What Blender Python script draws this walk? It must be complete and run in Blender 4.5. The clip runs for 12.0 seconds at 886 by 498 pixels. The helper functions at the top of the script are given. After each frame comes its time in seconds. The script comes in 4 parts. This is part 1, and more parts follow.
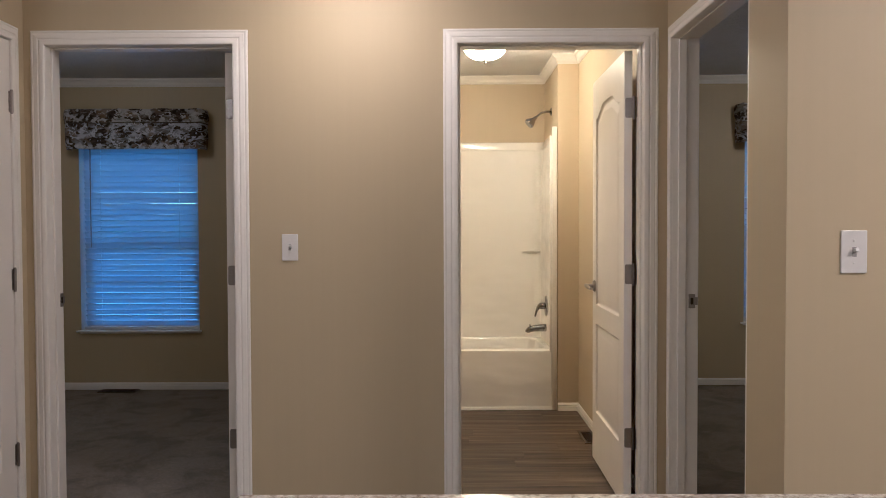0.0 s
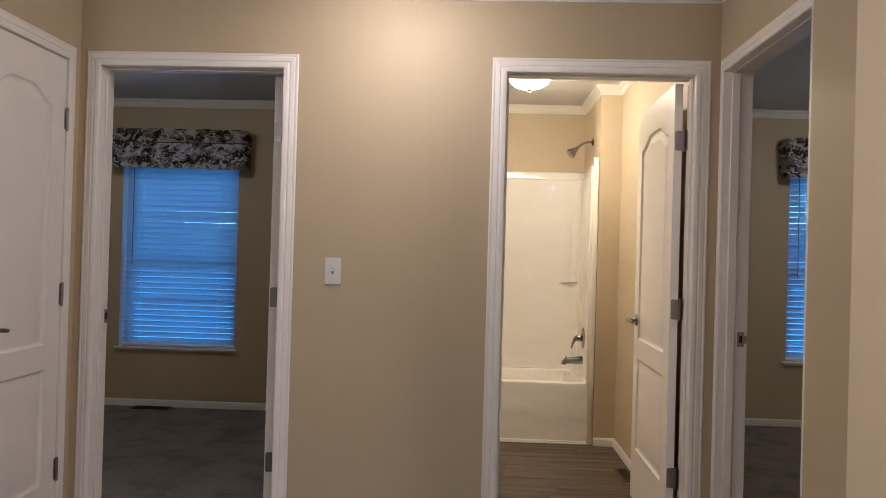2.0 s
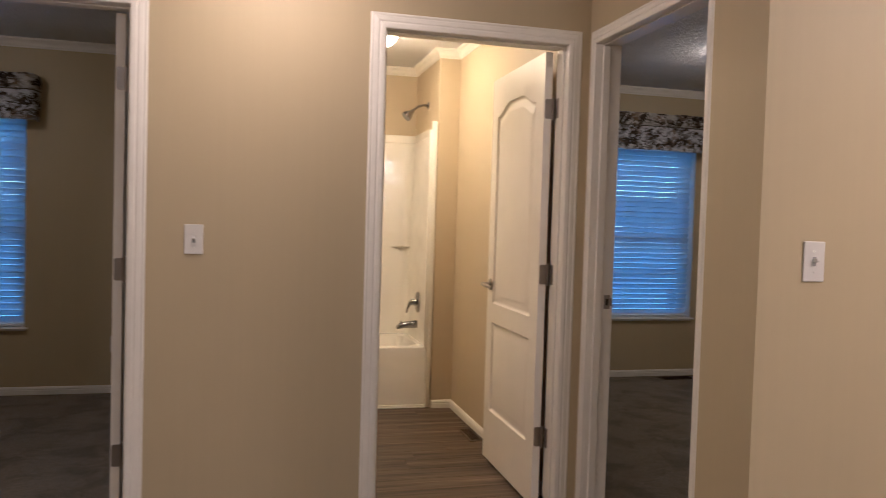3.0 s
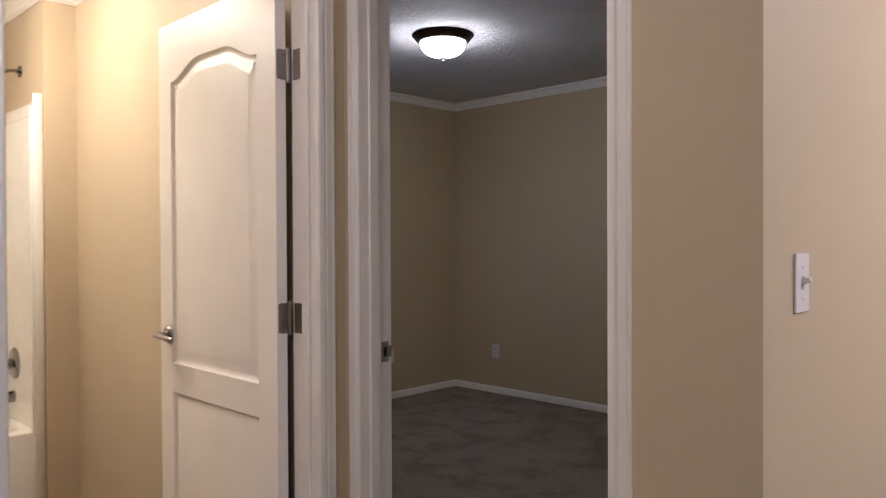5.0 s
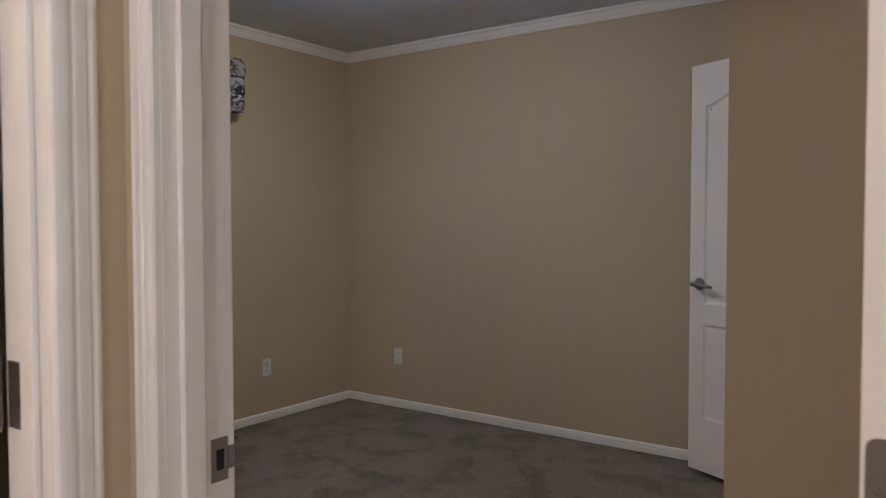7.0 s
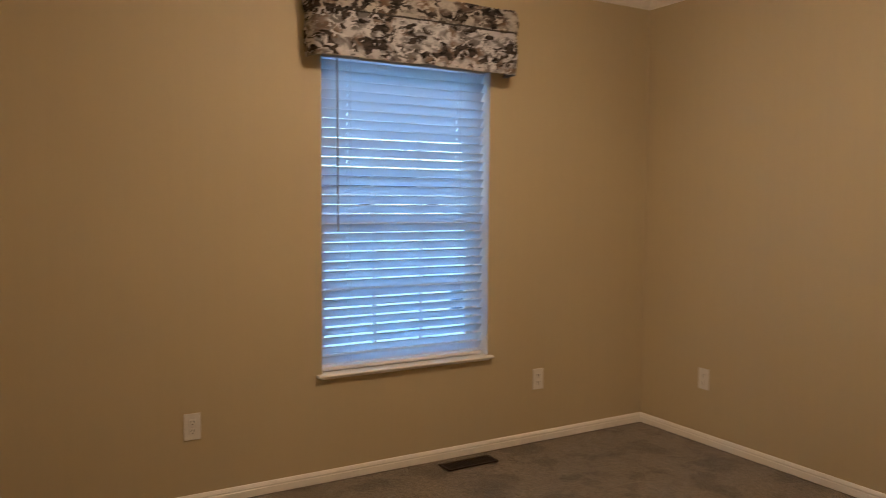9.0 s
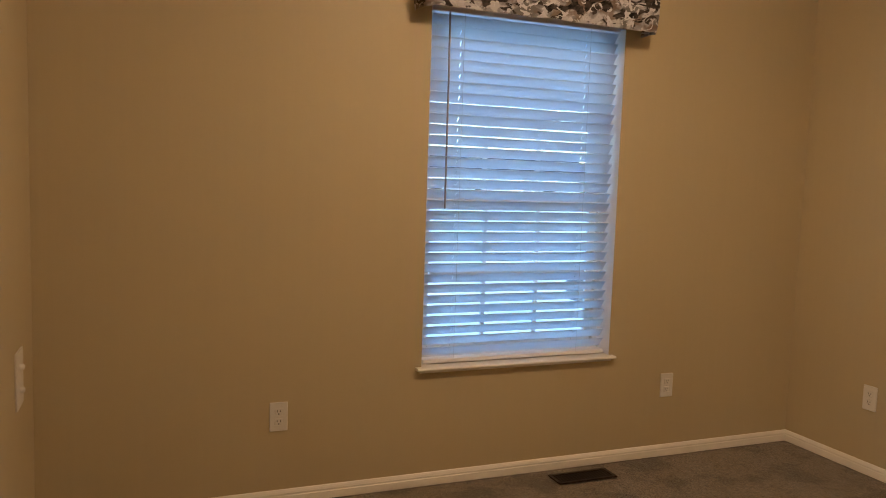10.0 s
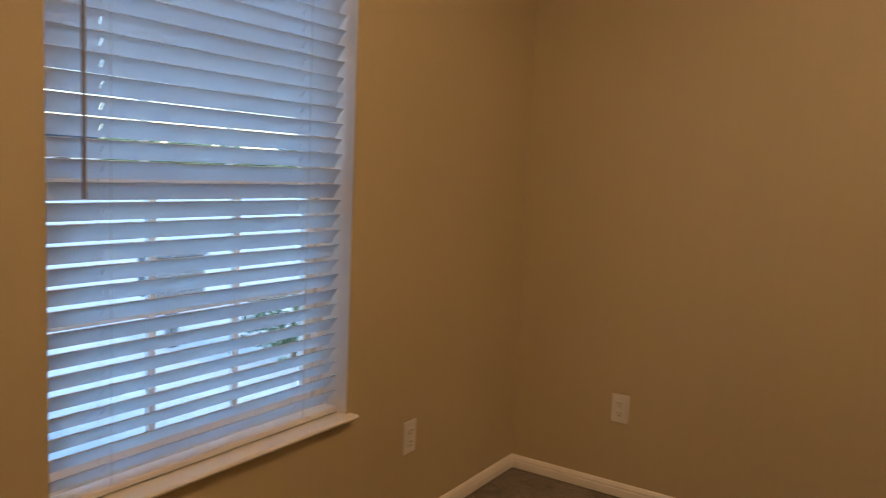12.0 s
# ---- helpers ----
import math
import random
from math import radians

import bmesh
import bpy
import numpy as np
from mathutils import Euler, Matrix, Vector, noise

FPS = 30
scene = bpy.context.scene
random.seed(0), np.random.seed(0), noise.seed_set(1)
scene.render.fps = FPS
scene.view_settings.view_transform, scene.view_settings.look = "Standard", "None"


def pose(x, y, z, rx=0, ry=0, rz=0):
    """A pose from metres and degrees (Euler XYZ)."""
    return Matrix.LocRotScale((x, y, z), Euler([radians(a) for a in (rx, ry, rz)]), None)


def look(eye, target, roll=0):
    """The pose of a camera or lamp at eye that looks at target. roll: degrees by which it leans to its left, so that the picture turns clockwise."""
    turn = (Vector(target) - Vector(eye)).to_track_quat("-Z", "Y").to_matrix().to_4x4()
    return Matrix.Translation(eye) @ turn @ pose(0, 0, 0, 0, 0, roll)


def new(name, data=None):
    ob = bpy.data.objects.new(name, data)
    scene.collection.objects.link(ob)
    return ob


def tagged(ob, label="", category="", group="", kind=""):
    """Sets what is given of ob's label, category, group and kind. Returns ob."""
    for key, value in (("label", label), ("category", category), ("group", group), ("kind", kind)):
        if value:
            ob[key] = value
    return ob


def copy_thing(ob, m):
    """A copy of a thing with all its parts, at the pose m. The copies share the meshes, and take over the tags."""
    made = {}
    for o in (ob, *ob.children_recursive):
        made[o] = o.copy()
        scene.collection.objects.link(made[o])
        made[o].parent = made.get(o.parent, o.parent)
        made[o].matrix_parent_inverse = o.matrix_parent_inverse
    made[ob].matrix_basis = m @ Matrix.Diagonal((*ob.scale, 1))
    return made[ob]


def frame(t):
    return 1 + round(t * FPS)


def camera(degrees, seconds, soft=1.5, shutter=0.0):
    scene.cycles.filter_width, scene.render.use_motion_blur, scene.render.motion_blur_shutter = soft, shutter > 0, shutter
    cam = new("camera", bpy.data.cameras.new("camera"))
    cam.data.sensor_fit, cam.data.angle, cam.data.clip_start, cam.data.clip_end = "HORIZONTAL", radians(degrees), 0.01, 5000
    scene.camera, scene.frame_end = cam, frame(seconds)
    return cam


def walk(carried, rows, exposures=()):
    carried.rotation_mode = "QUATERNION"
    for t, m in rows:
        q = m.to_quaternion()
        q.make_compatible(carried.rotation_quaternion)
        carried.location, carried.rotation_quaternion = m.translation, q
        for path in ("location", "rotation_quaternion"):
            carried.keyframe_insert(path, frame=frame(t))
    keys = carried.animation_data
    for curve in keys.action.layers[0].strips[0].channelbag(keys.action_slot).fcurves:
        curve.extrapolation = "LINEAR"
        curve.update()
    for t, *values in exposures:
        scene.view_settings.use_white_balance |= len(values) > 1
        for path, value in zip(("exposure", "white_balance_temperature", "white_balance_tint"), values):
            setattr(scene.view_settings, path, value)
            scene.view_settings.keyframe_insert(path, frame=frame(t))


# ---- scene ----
cam = camera(60.8, 12.0, soft=0.8, shutter=0.35)
PATH = [
    (0, (0.412, -3.26, 1.277), (0.402, -1.261, 1.223), -0.2),
    (0.5, (0.4, -3.265, 1.271), (0.363, -1.266, 1.242), -0.2),
    (1, (0.405, -3.269, 1.28), (0.323, -1.271, 1.281), -0.1),
    (1.5, (0.402, -3.269, 1.281), (0.288, -1.273, 1.303), 0.3),
    (2, (0.348, -3.235, 1.282), (0.261, -1.237, 1.297), 1.6),
    (2.5, (0.133, -3.186, 1.285), (0.27, -1.191, 1.255), 2.1),
    (3, (-0.059, -3.055, 1.292), (0.439, -1.119, 1.221), 1.7),
    (3.5, (-0.199, -2.782, 1.293), (0.59, -0.945, 1.236), 1.3),
    (3.7, (-0.231, -2.652, 1.286), (0.687, -0.877, 1.23), 1.1),
    (5.3, (0.103, -1.585, 1.298), (1.59, -0.247, 1.278), -0.3),
    (5.5, (0.205, -1.485, 1.292), (1.72, -0.179, 1.271), -0.2),
    (6, (0.411, -1.286, 1.29), (1.956, -0.017, 1.259), 0.1),
    (6.5, (0.594, -1.066, 1.295), (2.204, 0.12, 1.239), 0.1),
    (6.7, (0.67, -1.008, 1.29), (2.295, 0.156, 1.222), -0.1),
    (8.3, (1.277, -0.581, 1.336), (2.670, 0.857, 1.21), 0.1),
    (8.5, (1.325, -0.527, 1.314), (2.628, 0.992, 1.198), -0.1),
    (9, (1.549, -0.409, 1.322), (2.558, 1.314, 1.193), 0.4),
    (9.5, (1.644, -0.282, 1.302), (2.436, 1.548, 1.145), 1.2),
    (10, (1.744, -0.04, 1.294), (2.48, 1.811, 1.11), 1.9),
    (10.5, (1.802, 0.275, 1.222), (2.641, 2.083, 1.054), 1.9),
    (11, (1.894, 0.601, 1.236), (2.837, 2.355, 1.045), 2.0),
    (11.5, (1.945, 1.013, 1.245), (3.263, 2.506, 1.054), 2.2),
    (12, (2.012, 1.406, 1.263), (3.678, 2.494, 1.056), 2.5),
]
LOOKS = [(0, 1.95, 4080, 6), (2.5, 1.97, 4080, 6), (3.0, 1.97, 4400, 10), (3.7, 1.95, 4080, 7), (5.5, 2.36, 3960, 11), (6.7, 2.76, 3930, 8),
         (8.3, 2.82, 4480, 6), (9.0, 3.18, 5700, 13), (10.0, 3.2, 6200, 14), (12.0, 2.84, 7000, 18)]
walk(cam, [(t, look(eye, target, roll)) for t, eye, target, roll in PATH], LOOKS)

# ---- world, sun, exposure ----
world = bpy.data.worlds.new("dusk_sky")
scene.world = world
world.use_nodes = True
wn = world.node_tree
sky = wn.nodes.new("ShaderNodeTexSky")
sky.sky_type = 'NISHITA'
sky.sun_disc = False
sky.ozone_density = 1.9
sky.dust_density = 0.3
sky.sun_elevation = radians(20)
sky.sun_rotation = radians(190)
wn.links.new(sky.outputs[0], wn.nodes["Background"].inputs[0])
wn.nodes["Background"].inputs[1].default_value = 0.13
sun = new("sun", bpy.data.lights.new("sun", 'SUN'))
sun.data.energy, sun.data.angle, sun.data.color = 0.5, radians(12), (1.0, 0.86, 0.72)
sun.matrix_world = look((0, -20, 8), (0, 0, 0))

WARM = (1.0, 0.64, 0.38)


# ---- materials ----
def mat(name, base, rough=0.6, metal=0.0, spec=0.5):
    m = bpy.data.materials.new(name)
    m.use_nodes = True
    nt = m.node_tree
    b = nt.nodes["Principled BSDF"]
    b.inputs["Base Color"].default_value = (*base, 1)
    b.inputs["Roughness"].default_value = rough
    b.inputs["Metallic"].default_value = metal
    b.inputs["Specular IOR Level"].default_value = spec
    return m, nt, b


def coords(nt, scale=(1, 1, 1), turn=(0, 0, 0), kind="Object"):
    tc = nt.nodes.new("ShaderNodeTexCoord")
    mp = nt.nodes.new("ShaderNodeMapping")
    mp.inputs["Scale"].default_value = scale
    mp.inputs["Rotation"].default_value = turn
    nt.links.new(tc.outputs[kind], mp.inputs[0])
    return mp.outputs[0]


def noise_tex(nt, vec, scale, detail=4, rough=0.55, distort=0.0):
    n = nt.nodes.new("ShaderNodeTexNoise")
    n.inputs["Scale"].default_value = scale
    n.inputs["Detail"].default_value = detail
    n.inputs["Roughness"].default_value = rough
    n.inputs["Distortion"].default_value = distort
    nt.links.new(vec, n.inputs["Vector"])
    return n.outputs[0]


def ramp(nt, fac, stops, mode="LINEAR"):
    r = nt.nodes.new("ShaderNodeValToRGB")
    r.color_ramp.interpolation = mode
    el = r.color_ramp.elements
    while len(el) < len(stops):
        el.new(0.5)
    for e, (p, c) in zip(el, stops):
        e.position = p
        e.color = (*c, 1) if len(c) == 3 else c
    nt.links.new(fac, r.inputs[0])
    return r.outputs[0]


def grey(v):
    return (v, v, v)


def blend(nt, fac, a, b, kind="MIX"):
    m = nt.nodes.new("ShaderNodeMix")
    m.data_type, m.blend_type = 'RGBA', kind
    for sock, val in ((m.inputs[0], fac), (m.inputs[6], a), (m.inputs[7], b)):
        if hasattr(val, "is_output"):
            nt.links.new(val, sock)
        elif isinstance(val, tuple):
            sock.default_value = (*val, 1)
        else:
            sock.default_value = val
    return m.outputs[2]


def bump(nt, b, height, strength, dist=0.002, chain=None):
    n = nt.nodes.new("ShaderNodeBump")
    n.inputs["Strength"].default_value = strength
    n.inputs["Distance"].default_value = dist
    nt.links.new(height, n.inputs["Height"])
    if chain is not None:
        nt.links.new(chain, n.inputs["Normal"])
    nt.links.new(n.outputs[0], b.inputs["Normal"])
    return n.outputs[0]


def tint(base, k):
    return tuple(max(0.0, min(1.0, c * k)) for c in base)


def wall_paper(name, base):
    """Vinyl-covered wall board: faint vertical streaks, soft blotches, fine emboss."""
    m, nt, b = mat(name, base, 0.55, 0, 0.35)
    streak = noise_tex(nt, coords(nt, (38, 38, 0.8)), 1.0, 3)
    blot = noise_tex(nt, coords(nt, (1, 1, 1)), 1.3, 3)
    col = blend(nt, blend(nt, 0.5, streak, blot), tint(base, 0.95), tint(base, 1.045))
    nt.links.new(col, b.inputs["Base Color"])
    h = noise_tex(nt, coords(nt, (1, 1, 0.35)), 420, 2)
    bump(nt, b, h, 0.12, 0.001)
    nt.links.new(ramp(nt, blot, [(0.3, grey(0.48)), (0.7, grey(0.62))]), b.inputs["Roughness"])
    return m


def trim_paint(name, base, rough=0.38, stretch=(14, 14, 14)):
    m, nt, b = mat(name, base, rough, 0, 0.45)
    n = noise_tex(nt, coords(nt, stretch), 1.0, 4)
    nt.links.new(ramp(nt, n, [(0.25, tint(base, 0.97)), (0.75, tint(base, 1.02))]), b.inputs["Base Color"])
    g = noise_tex(nt, coords(nt), 260, 2)
    bump(nt, b, g, 0.06, 0.0006)
    return m


def metal(name, base, rough):
    m, nt, b = mat(name, base, rough, 1.0)
    n = noise_tex(nt, coords(nt), 55, 3)
    nt.links.new(ramp(nt, n, [(0.3, grey(rough * 0.8)), (0.75, grey(rough * 1.35))]), b.inputs["Roughness"])
    return m


M_WALL = wall_paper("beige_wallboard", (0.536, 0.449, 0.276))
M_BATH = wall_paper("cream_wallboard", (0.57, 0.475, 0.31))
M_TRIM = trim_paint("white_trim_paint", (0.88, 0.845, 0.76), 0.36)
M_DOOR = trim_paint("white_door_paint", (0.88, 0.835, 0.745), 0.42, (5, 5, 5))
M_PLATE = trim_paint("white_plastic_plate", (0.76, 0.74, 0.69), 0.3)
M_BROWN = trim_paint("brown_register_paint", (0.085, 0.058, 0.036), 0.45)
# shade round the switch toggles, put into a grey colour
M_SHADE = trim_paint("toggle_shade_grey", (0.34, 0.33, 0.31), 0.4)
M_TUB = trim_paint("white_acrylic", (0.85, 0.82, 0.75), 0.09, (2, 2, 2))
nt_tub = M_TUB.node_tree
bump(nt_tub, nt_tub.nodes["Principled BSDF"], noise_tex(nt_tub, coords(nt_tub, (3.0, 3.0, 7)), 1.0, 1.5, 0.4), 0.28, 0.05)
M_SASH = trim_paint("white_vinyl_sash", (0.80, 0.80, 0.79), 0.35)
M_NICKEL = metal("brushed_nickel", (0.34, 0.31, 0.275), 0.34)
M_CHROME = metal("polished_chrome", (0.30, 0.29, 0.28), 0.08)
M_BRONZE = metal("dark_bronze", (0.055, 0.038, 0.028), 0.45)
M_SLOT, _, _ = mat("dark_slot", (0.015, 0.013, 0.012), 0.8)
M_JOINT, _, _ = mat("brown_joint", (0.055, 0.036, 0.022), 0.7)
M_CORD, _, _ = mat("pale_cord", (0.6, 0.58, 0.55), 0.8)
M_WAND, _, _ = mat("grey_wand_plastic", (0.30, 0.26, 0.22), 0.35)
M_SEAL, _, _ = mat("white_sealant", (0.75, 0.73, 0.68), 0.5)


def ceiling_mat(name, rise):
    m, nt, b = mat(name, (0.78, 0.78, 0.78), 0.8, 0, 0.25)
    v = coords(nt)
    flat = ramp(nt, noise_tex(nt, v, 34, 5, 0.6, 0.8), [(0.46, grey(0)), (0.56, grey(1))])
    fine = noise_tex(nt, v, 120, 3)
    h = blend(nt, 0.3, flat, fine)
    bump(nt, b, h, 1.0, rise)
    nt.links.new(ramp(nt, noise_tex(nt, v, 2.2, 3), [(0.3, grey(0.74)), (0.7, grey(0.82))]), b.inputs["Base Color"])
    return m


def carpet_mat():
    m, nt, b = mat("grey_brown_carpet", (0.18, 0.15, 0.13), 0.95, 0, 0.1)
    v = coords(nt)
    nap = ramp(nt, noise_tex(nt, v, 4.2, 5, 0.58, 0.3), [(0.38, grey(0.63)), (0.445, grey(0.76)), (0.48, grey(0.95)), (0.62, grey(1.06))])
    tuft = ramp(nt, blend(nt, 0.5, noise_tex(nt, v, 330, 3, 0.7), noise_tex(nt, v, 120, 2, 0.6)), [(0.34, (0.076, 0.061, 0.045)), (0.66, (0.37, 0.302, 0.214))])
    col = blend(nt, 1.0, tuft, nap, "MULTIPLY")
    nt.links.new(col, b.inputs["Base Color"])
    b.inputs["Sheen Weight"].default_value = 0.25
    b.inputs["Sheen Roughness"].default_value = 0.5
    n1 = bump(nt, b, noise_tex(nt, v, 260, 4, 0.7), 0.9, 0.006)
    bump(nt, b, noise_tex(nt, v, 4, 4, 0.6, 0.4), 0.4, 0.015, n1)
    return m


def plank_mat():
    m, nt, b = mat("brown_vinyl_plank", (0.12, 0.08, 0.055), 0.34, 0, 0.45)
    info = nt.nodes.new("ShaderNodeObjectInfo")
    off = nt.nodes.new("ShaderNodeVectorMath")
    off.operation = 'ADD'
    tc = nt.nodes.new("ShaderNodeTexCoord")
    nt.links.new(tc.outputs["Object"], off.inputs[0])
    mul = nt.nodes.new("ShaderNodeMath")
    mul.operation = 'MULTIPLY'
    mul.inputs[1].default_value = 37.0
    nt.links.new(info.outputs["Random"], mul.inputs[0])
    nt.links.new(mul.outputs[0], off.inputs[1])
    mp = nt.nodes.new("ShaderNodeMapping")
    mp.inputs["Scale"].default_value = (0.8, 15, 15)
    nt.links.new(off.outputs[0], mp.inputs[0])
    grain = noise_tex(nt, mp.outputs[0], 1.0, 6, 0.62, 0.6)
    fine = noise_tex(nt, mp.outputs[0], 5.0, 4)
    col = ramp(nt, grain, [(0.30, (0.026, 0.017, 0.010)), (0.43, (0.066, 0.046, 0.028)), (0.56, (0.128, 0.093, 0.059)), (0.70, (0.27, 0.210, 0.145))])
    tone = ramp(nt, info.outputs["Random"], [(0.0, grey(0.75)), (1.0, grey(1.15))])
    col = blend(nt, 1.0, col, tone, "MULTIPLY")
    nt.links.new(col, b.inputs["Base Color"])
    bump(nt, b, blend(nt, 0.5, grain, fine), 0.2, 0.001)
    nt.links.new(ramp(nt, fine, [(0.3, grey(0.40)), (0.7, grey(0.55))]), b.inputs["Roughness"])
    return m


def valance_mat(name, light, mid):
    """Printed leaf-and-camouflage cloth: dark blotches and pale leaves on a toned ground."""
    m, nt, b = mat(name, mid, 0.9, 0, 0.15)
    v = coords(nt, (0.85, 0.4, 1.35))
    ground = ramp(nt, noise_tex(nt, v, 13, 4, 0.5, 0.9), [(0.40, mid), (0.49, tint(light, 0.60)), (0.55, light)])
    blot = ramp(nt, noise_tex(nt, coords(nt, (0.8, 0.4, 1.4), (0, 0.5, 0)), 14, 3, 0.5, 0.9), [(0.515, grey(0)), (0.545, grey(1))])
    fleck = ramp(nt, noise_tex(nt, coords(nt, (1.0, 0.5, 1.2), (0, -0.8, 0)), 24, 2, 0.5, 1.3), [(0.575, grey(0)), (0.605, grey(1))])
    inner = ramp(nt, noise_tex(nt, v, 44, 3), [(0.35, (0.010, 0.010, 0.011)), (0.65, (0.075, 0.060, 0.052))])
    brown = ramp(nt, noise_tex(nt, coords(nt, (1, 0.5, 1.2), (0, 0.2, 0)), 10, 3), [(0.53, grey(0)), (0.60, grey(0.75))])
    col = blend(nt, brown, ground, (0.16, 0.105, 0.065))
    col = blend(nt, blot, col, inner)
    col = blend(nt, fleck, col, tint(light, 1.15))
    nt.links.new(col, b.inputs["Base Color"])
    n1 = bump(nt, b, noise_tex(nt, coords(nt), 700, 2), 0.25, 0.001)
    bump(nt, b, noise_tex(nt, coords(nt), 9, 3), 0.35, 0.01, n1)
    return m


def slat_mat():
    """White faux-wood slats that let a little daylight through."""
    m, nt, b = mat("white_blind_slat", (0.80, 0.80, 0.80), 0.4)
    n = noise_tex(nt, coords(nt, (3, 40, 40)), 1.0, 3)
    nt.links.new(ramp(nt, n, [(0.3, grey(0.76)), (0.7, grey(0.83))]), b.inputs["Base Color"])
    tr = nt.nodes.new("ShaderNodeBsdfTranslucent")
    tr.inputs[0].default_value = (0.75, 0.8, 0.85, 1)
    mx = nt.nodes.new("ShaderNodeMixShader")
    mx.inputs[0].default_value = 0.7
    out = nt.nodes["Material Output"]
    nt.links.new(b.outputs[0], mx.inputs[1])
    nt.links.new(tr.outputs[0], mx.inputs[2])
    nt.links.new(mx.outputs[0], out.inputs[0])
    return m


def glass_mat():
    m, nt, b = mat("tinted_glass", (0.70, 0.89, 1.0), 0.02)
    b.inputs["Transmission Weight"].default_value = 1.0
    b.inputs["IOR"].default_value = 1.45
    return m


def bowl_mat(name, power, glow=WARM):
    m, nt, b = mat(name, (0.9, 0.87, 0.8), 0.35)
    b.inputs["Emission Color"].default_value = (*glow, 1)
    b.inputs["Emission Strength"].default_value = power
    return m


def granite_mat():
    m, nt, b = mat("speckled_granite", (0.5, 0.45, 0.38), 0.15)
    v = coords(nt)
    a = noise_tex(nt, v, 90, 4, 0.7)
    c = noise_tex(nt, v, 22, 4, 0.6, 0.7)
    col = ramp(nt, a, [(0.30, (0.06, 0.05, 0.045)), (0.42, (0.40, 0.34, 0.27)), (0.6, (0.68, 0.62, 0.53))])
    col = blend(nt, ramp(nt, c, [(0.45, grey(0)), (0.7, grey(0.55))]), col, (0.33, 0.24, 0.16))
    nt.links.new(col, b.inputs["Base Color"])
    return m


def ground_mat():
    m, nt, b = mat("pale_gravel_ground", (0.45, 0.45, 0.44), 0.9)
    v = coords(nt)
    col = ramp(nt, noise_tex(nt, v, 0.6, 5), [(0.3, (0.48, 0.49, 0.48)), (0.7, (0.64, 0.64, 0.63))])
    nt.links.new(col, b.inputs["Base Color"])
    bump(nt, b, noise_tex(nt, v, 30, 4), 0.5, 0.02)
    return m


M_CEIL, M_CEIL_BATH = ceiling_mat("textured_ceiling", 0.007), ceiling_mat("smooth_ceiling", 0.001)
M_CARPET, M_PLANK = carpet_mat(), plank_mat()
M_VAL = valance_mat("grey_camouflage_cloth", (0.49, 0.49, 0.51), (0.16, 0.15, 0.148))
# same cloth again, with warm lamplight painted into its ground colours
M_VAL_LAMPLIT = valance_mat("lamplit_camouflage_cloth", (0.41, 0.385, 0.35), (0.11, 0.085, 0.07))
M_PIPING = trim_paint("dark_piping_cloth", (0.045, 0.040, 0.038), 0.85)
M_SLAT, M_GLASS, M_GRANITE, M_GROUND = slat_mat(), glass_mat(), granite_mat(), ground_mat()
M_BARK, _, _ = mat("brown_bark", (0.10, 0.07, 0.05), 0.9)
M_LEAF = trim_paint("green_leaf", (0.07, 0.115, 0.05), 0.6)
M_SIDING = trim_paint("grey_house_siding", (0.30, 0.31, 0.33), 0.7, (0.3, 0.3, 8))
M_BOX = trim_paint("grey_box_paint", (0.09, 0.10, 0.115), 0.6)
M_CAB = trim_paint("white_cabinet_paint", (0.72, 0.70, 0.66), 0.4)
M_BOWL_HALL = bowl_mat("lit_glass_hall", 14.5, (1.0, 0.62, 0.36))
# glow of the two unseen fill lamps in the living area
M_BOWL_FILL = bowl_mat("lit_glass_fill", 41.0, (1.0, 0.69, 0.45))
M_BOWL_KITCHEN = bowl_mat("lit_glass_kitchen", 60.0, (1.0, 0.62, 0.37))
M_BOWL_BATH = bowl_mat("lit_glass_bath", 28.5, (1.0, 0.61, 0.27))
M_BOWL_LEFT = bowl_mat("lit_glass_left_bedroom", 8.5, (1.0, 0.675, 0.405))
M_BOWL_BED = bowl_mat("lit_glass_bedroom", 14.5, (1.0, 0.665, 0.38))


# ---- mesh helpers ----
def link(name, bm, material, parent=None, label="", smooth=False):
    me = bpy.data.meshes.new(name)
    bmesh.ops.recalc_face_normals(bm, faces=bm.faces)
    bm.to_mesh(me)
    bm.free()
    if material:
        me.materials.append(material)
    if smooth:
        for p in me.polygons:
            p.use_smooth = True
        me.set_sharp_from_angle(angle=radians(35))
    ob = new(name, me)
    if parent:
        ob.parent = parent
    if label:
        tagged(ob, label)
    return ob


def part(name, bm, material, parent, label="", smooth=False):
    return link(name, bm, material, parent, label, smooth)


def add_box(bm, x0, x1, y0, y1, z0, z1, bevel=0.0, segs=1):
    r = bmesh.ops.create_cube(bm, size=1, matrix=Matrix.Translation(((x0 + x1) / 2, (y0 + y1) / 2, (z0 + z1) / 2))
                              @ Matrix.Diagonal((x1 - x0, y1 - y0, z1 - z0, 1)))
    if bevel:
        ed = list({e for v in r["verts"] for e in v.link_edges})
        bmesh.ops.bevel(bm, geom=ed, offset=bevel, segments=segs, affect='EDGES', profile=0.5)


def box(x0, x1, y0, y1, z0, z1, bevel=0.0, segs=1):
    bm = bmesh.new()
    add_box(bm, x0, x1, y0, y1, z0, z1, bevel, segs)
    return bm


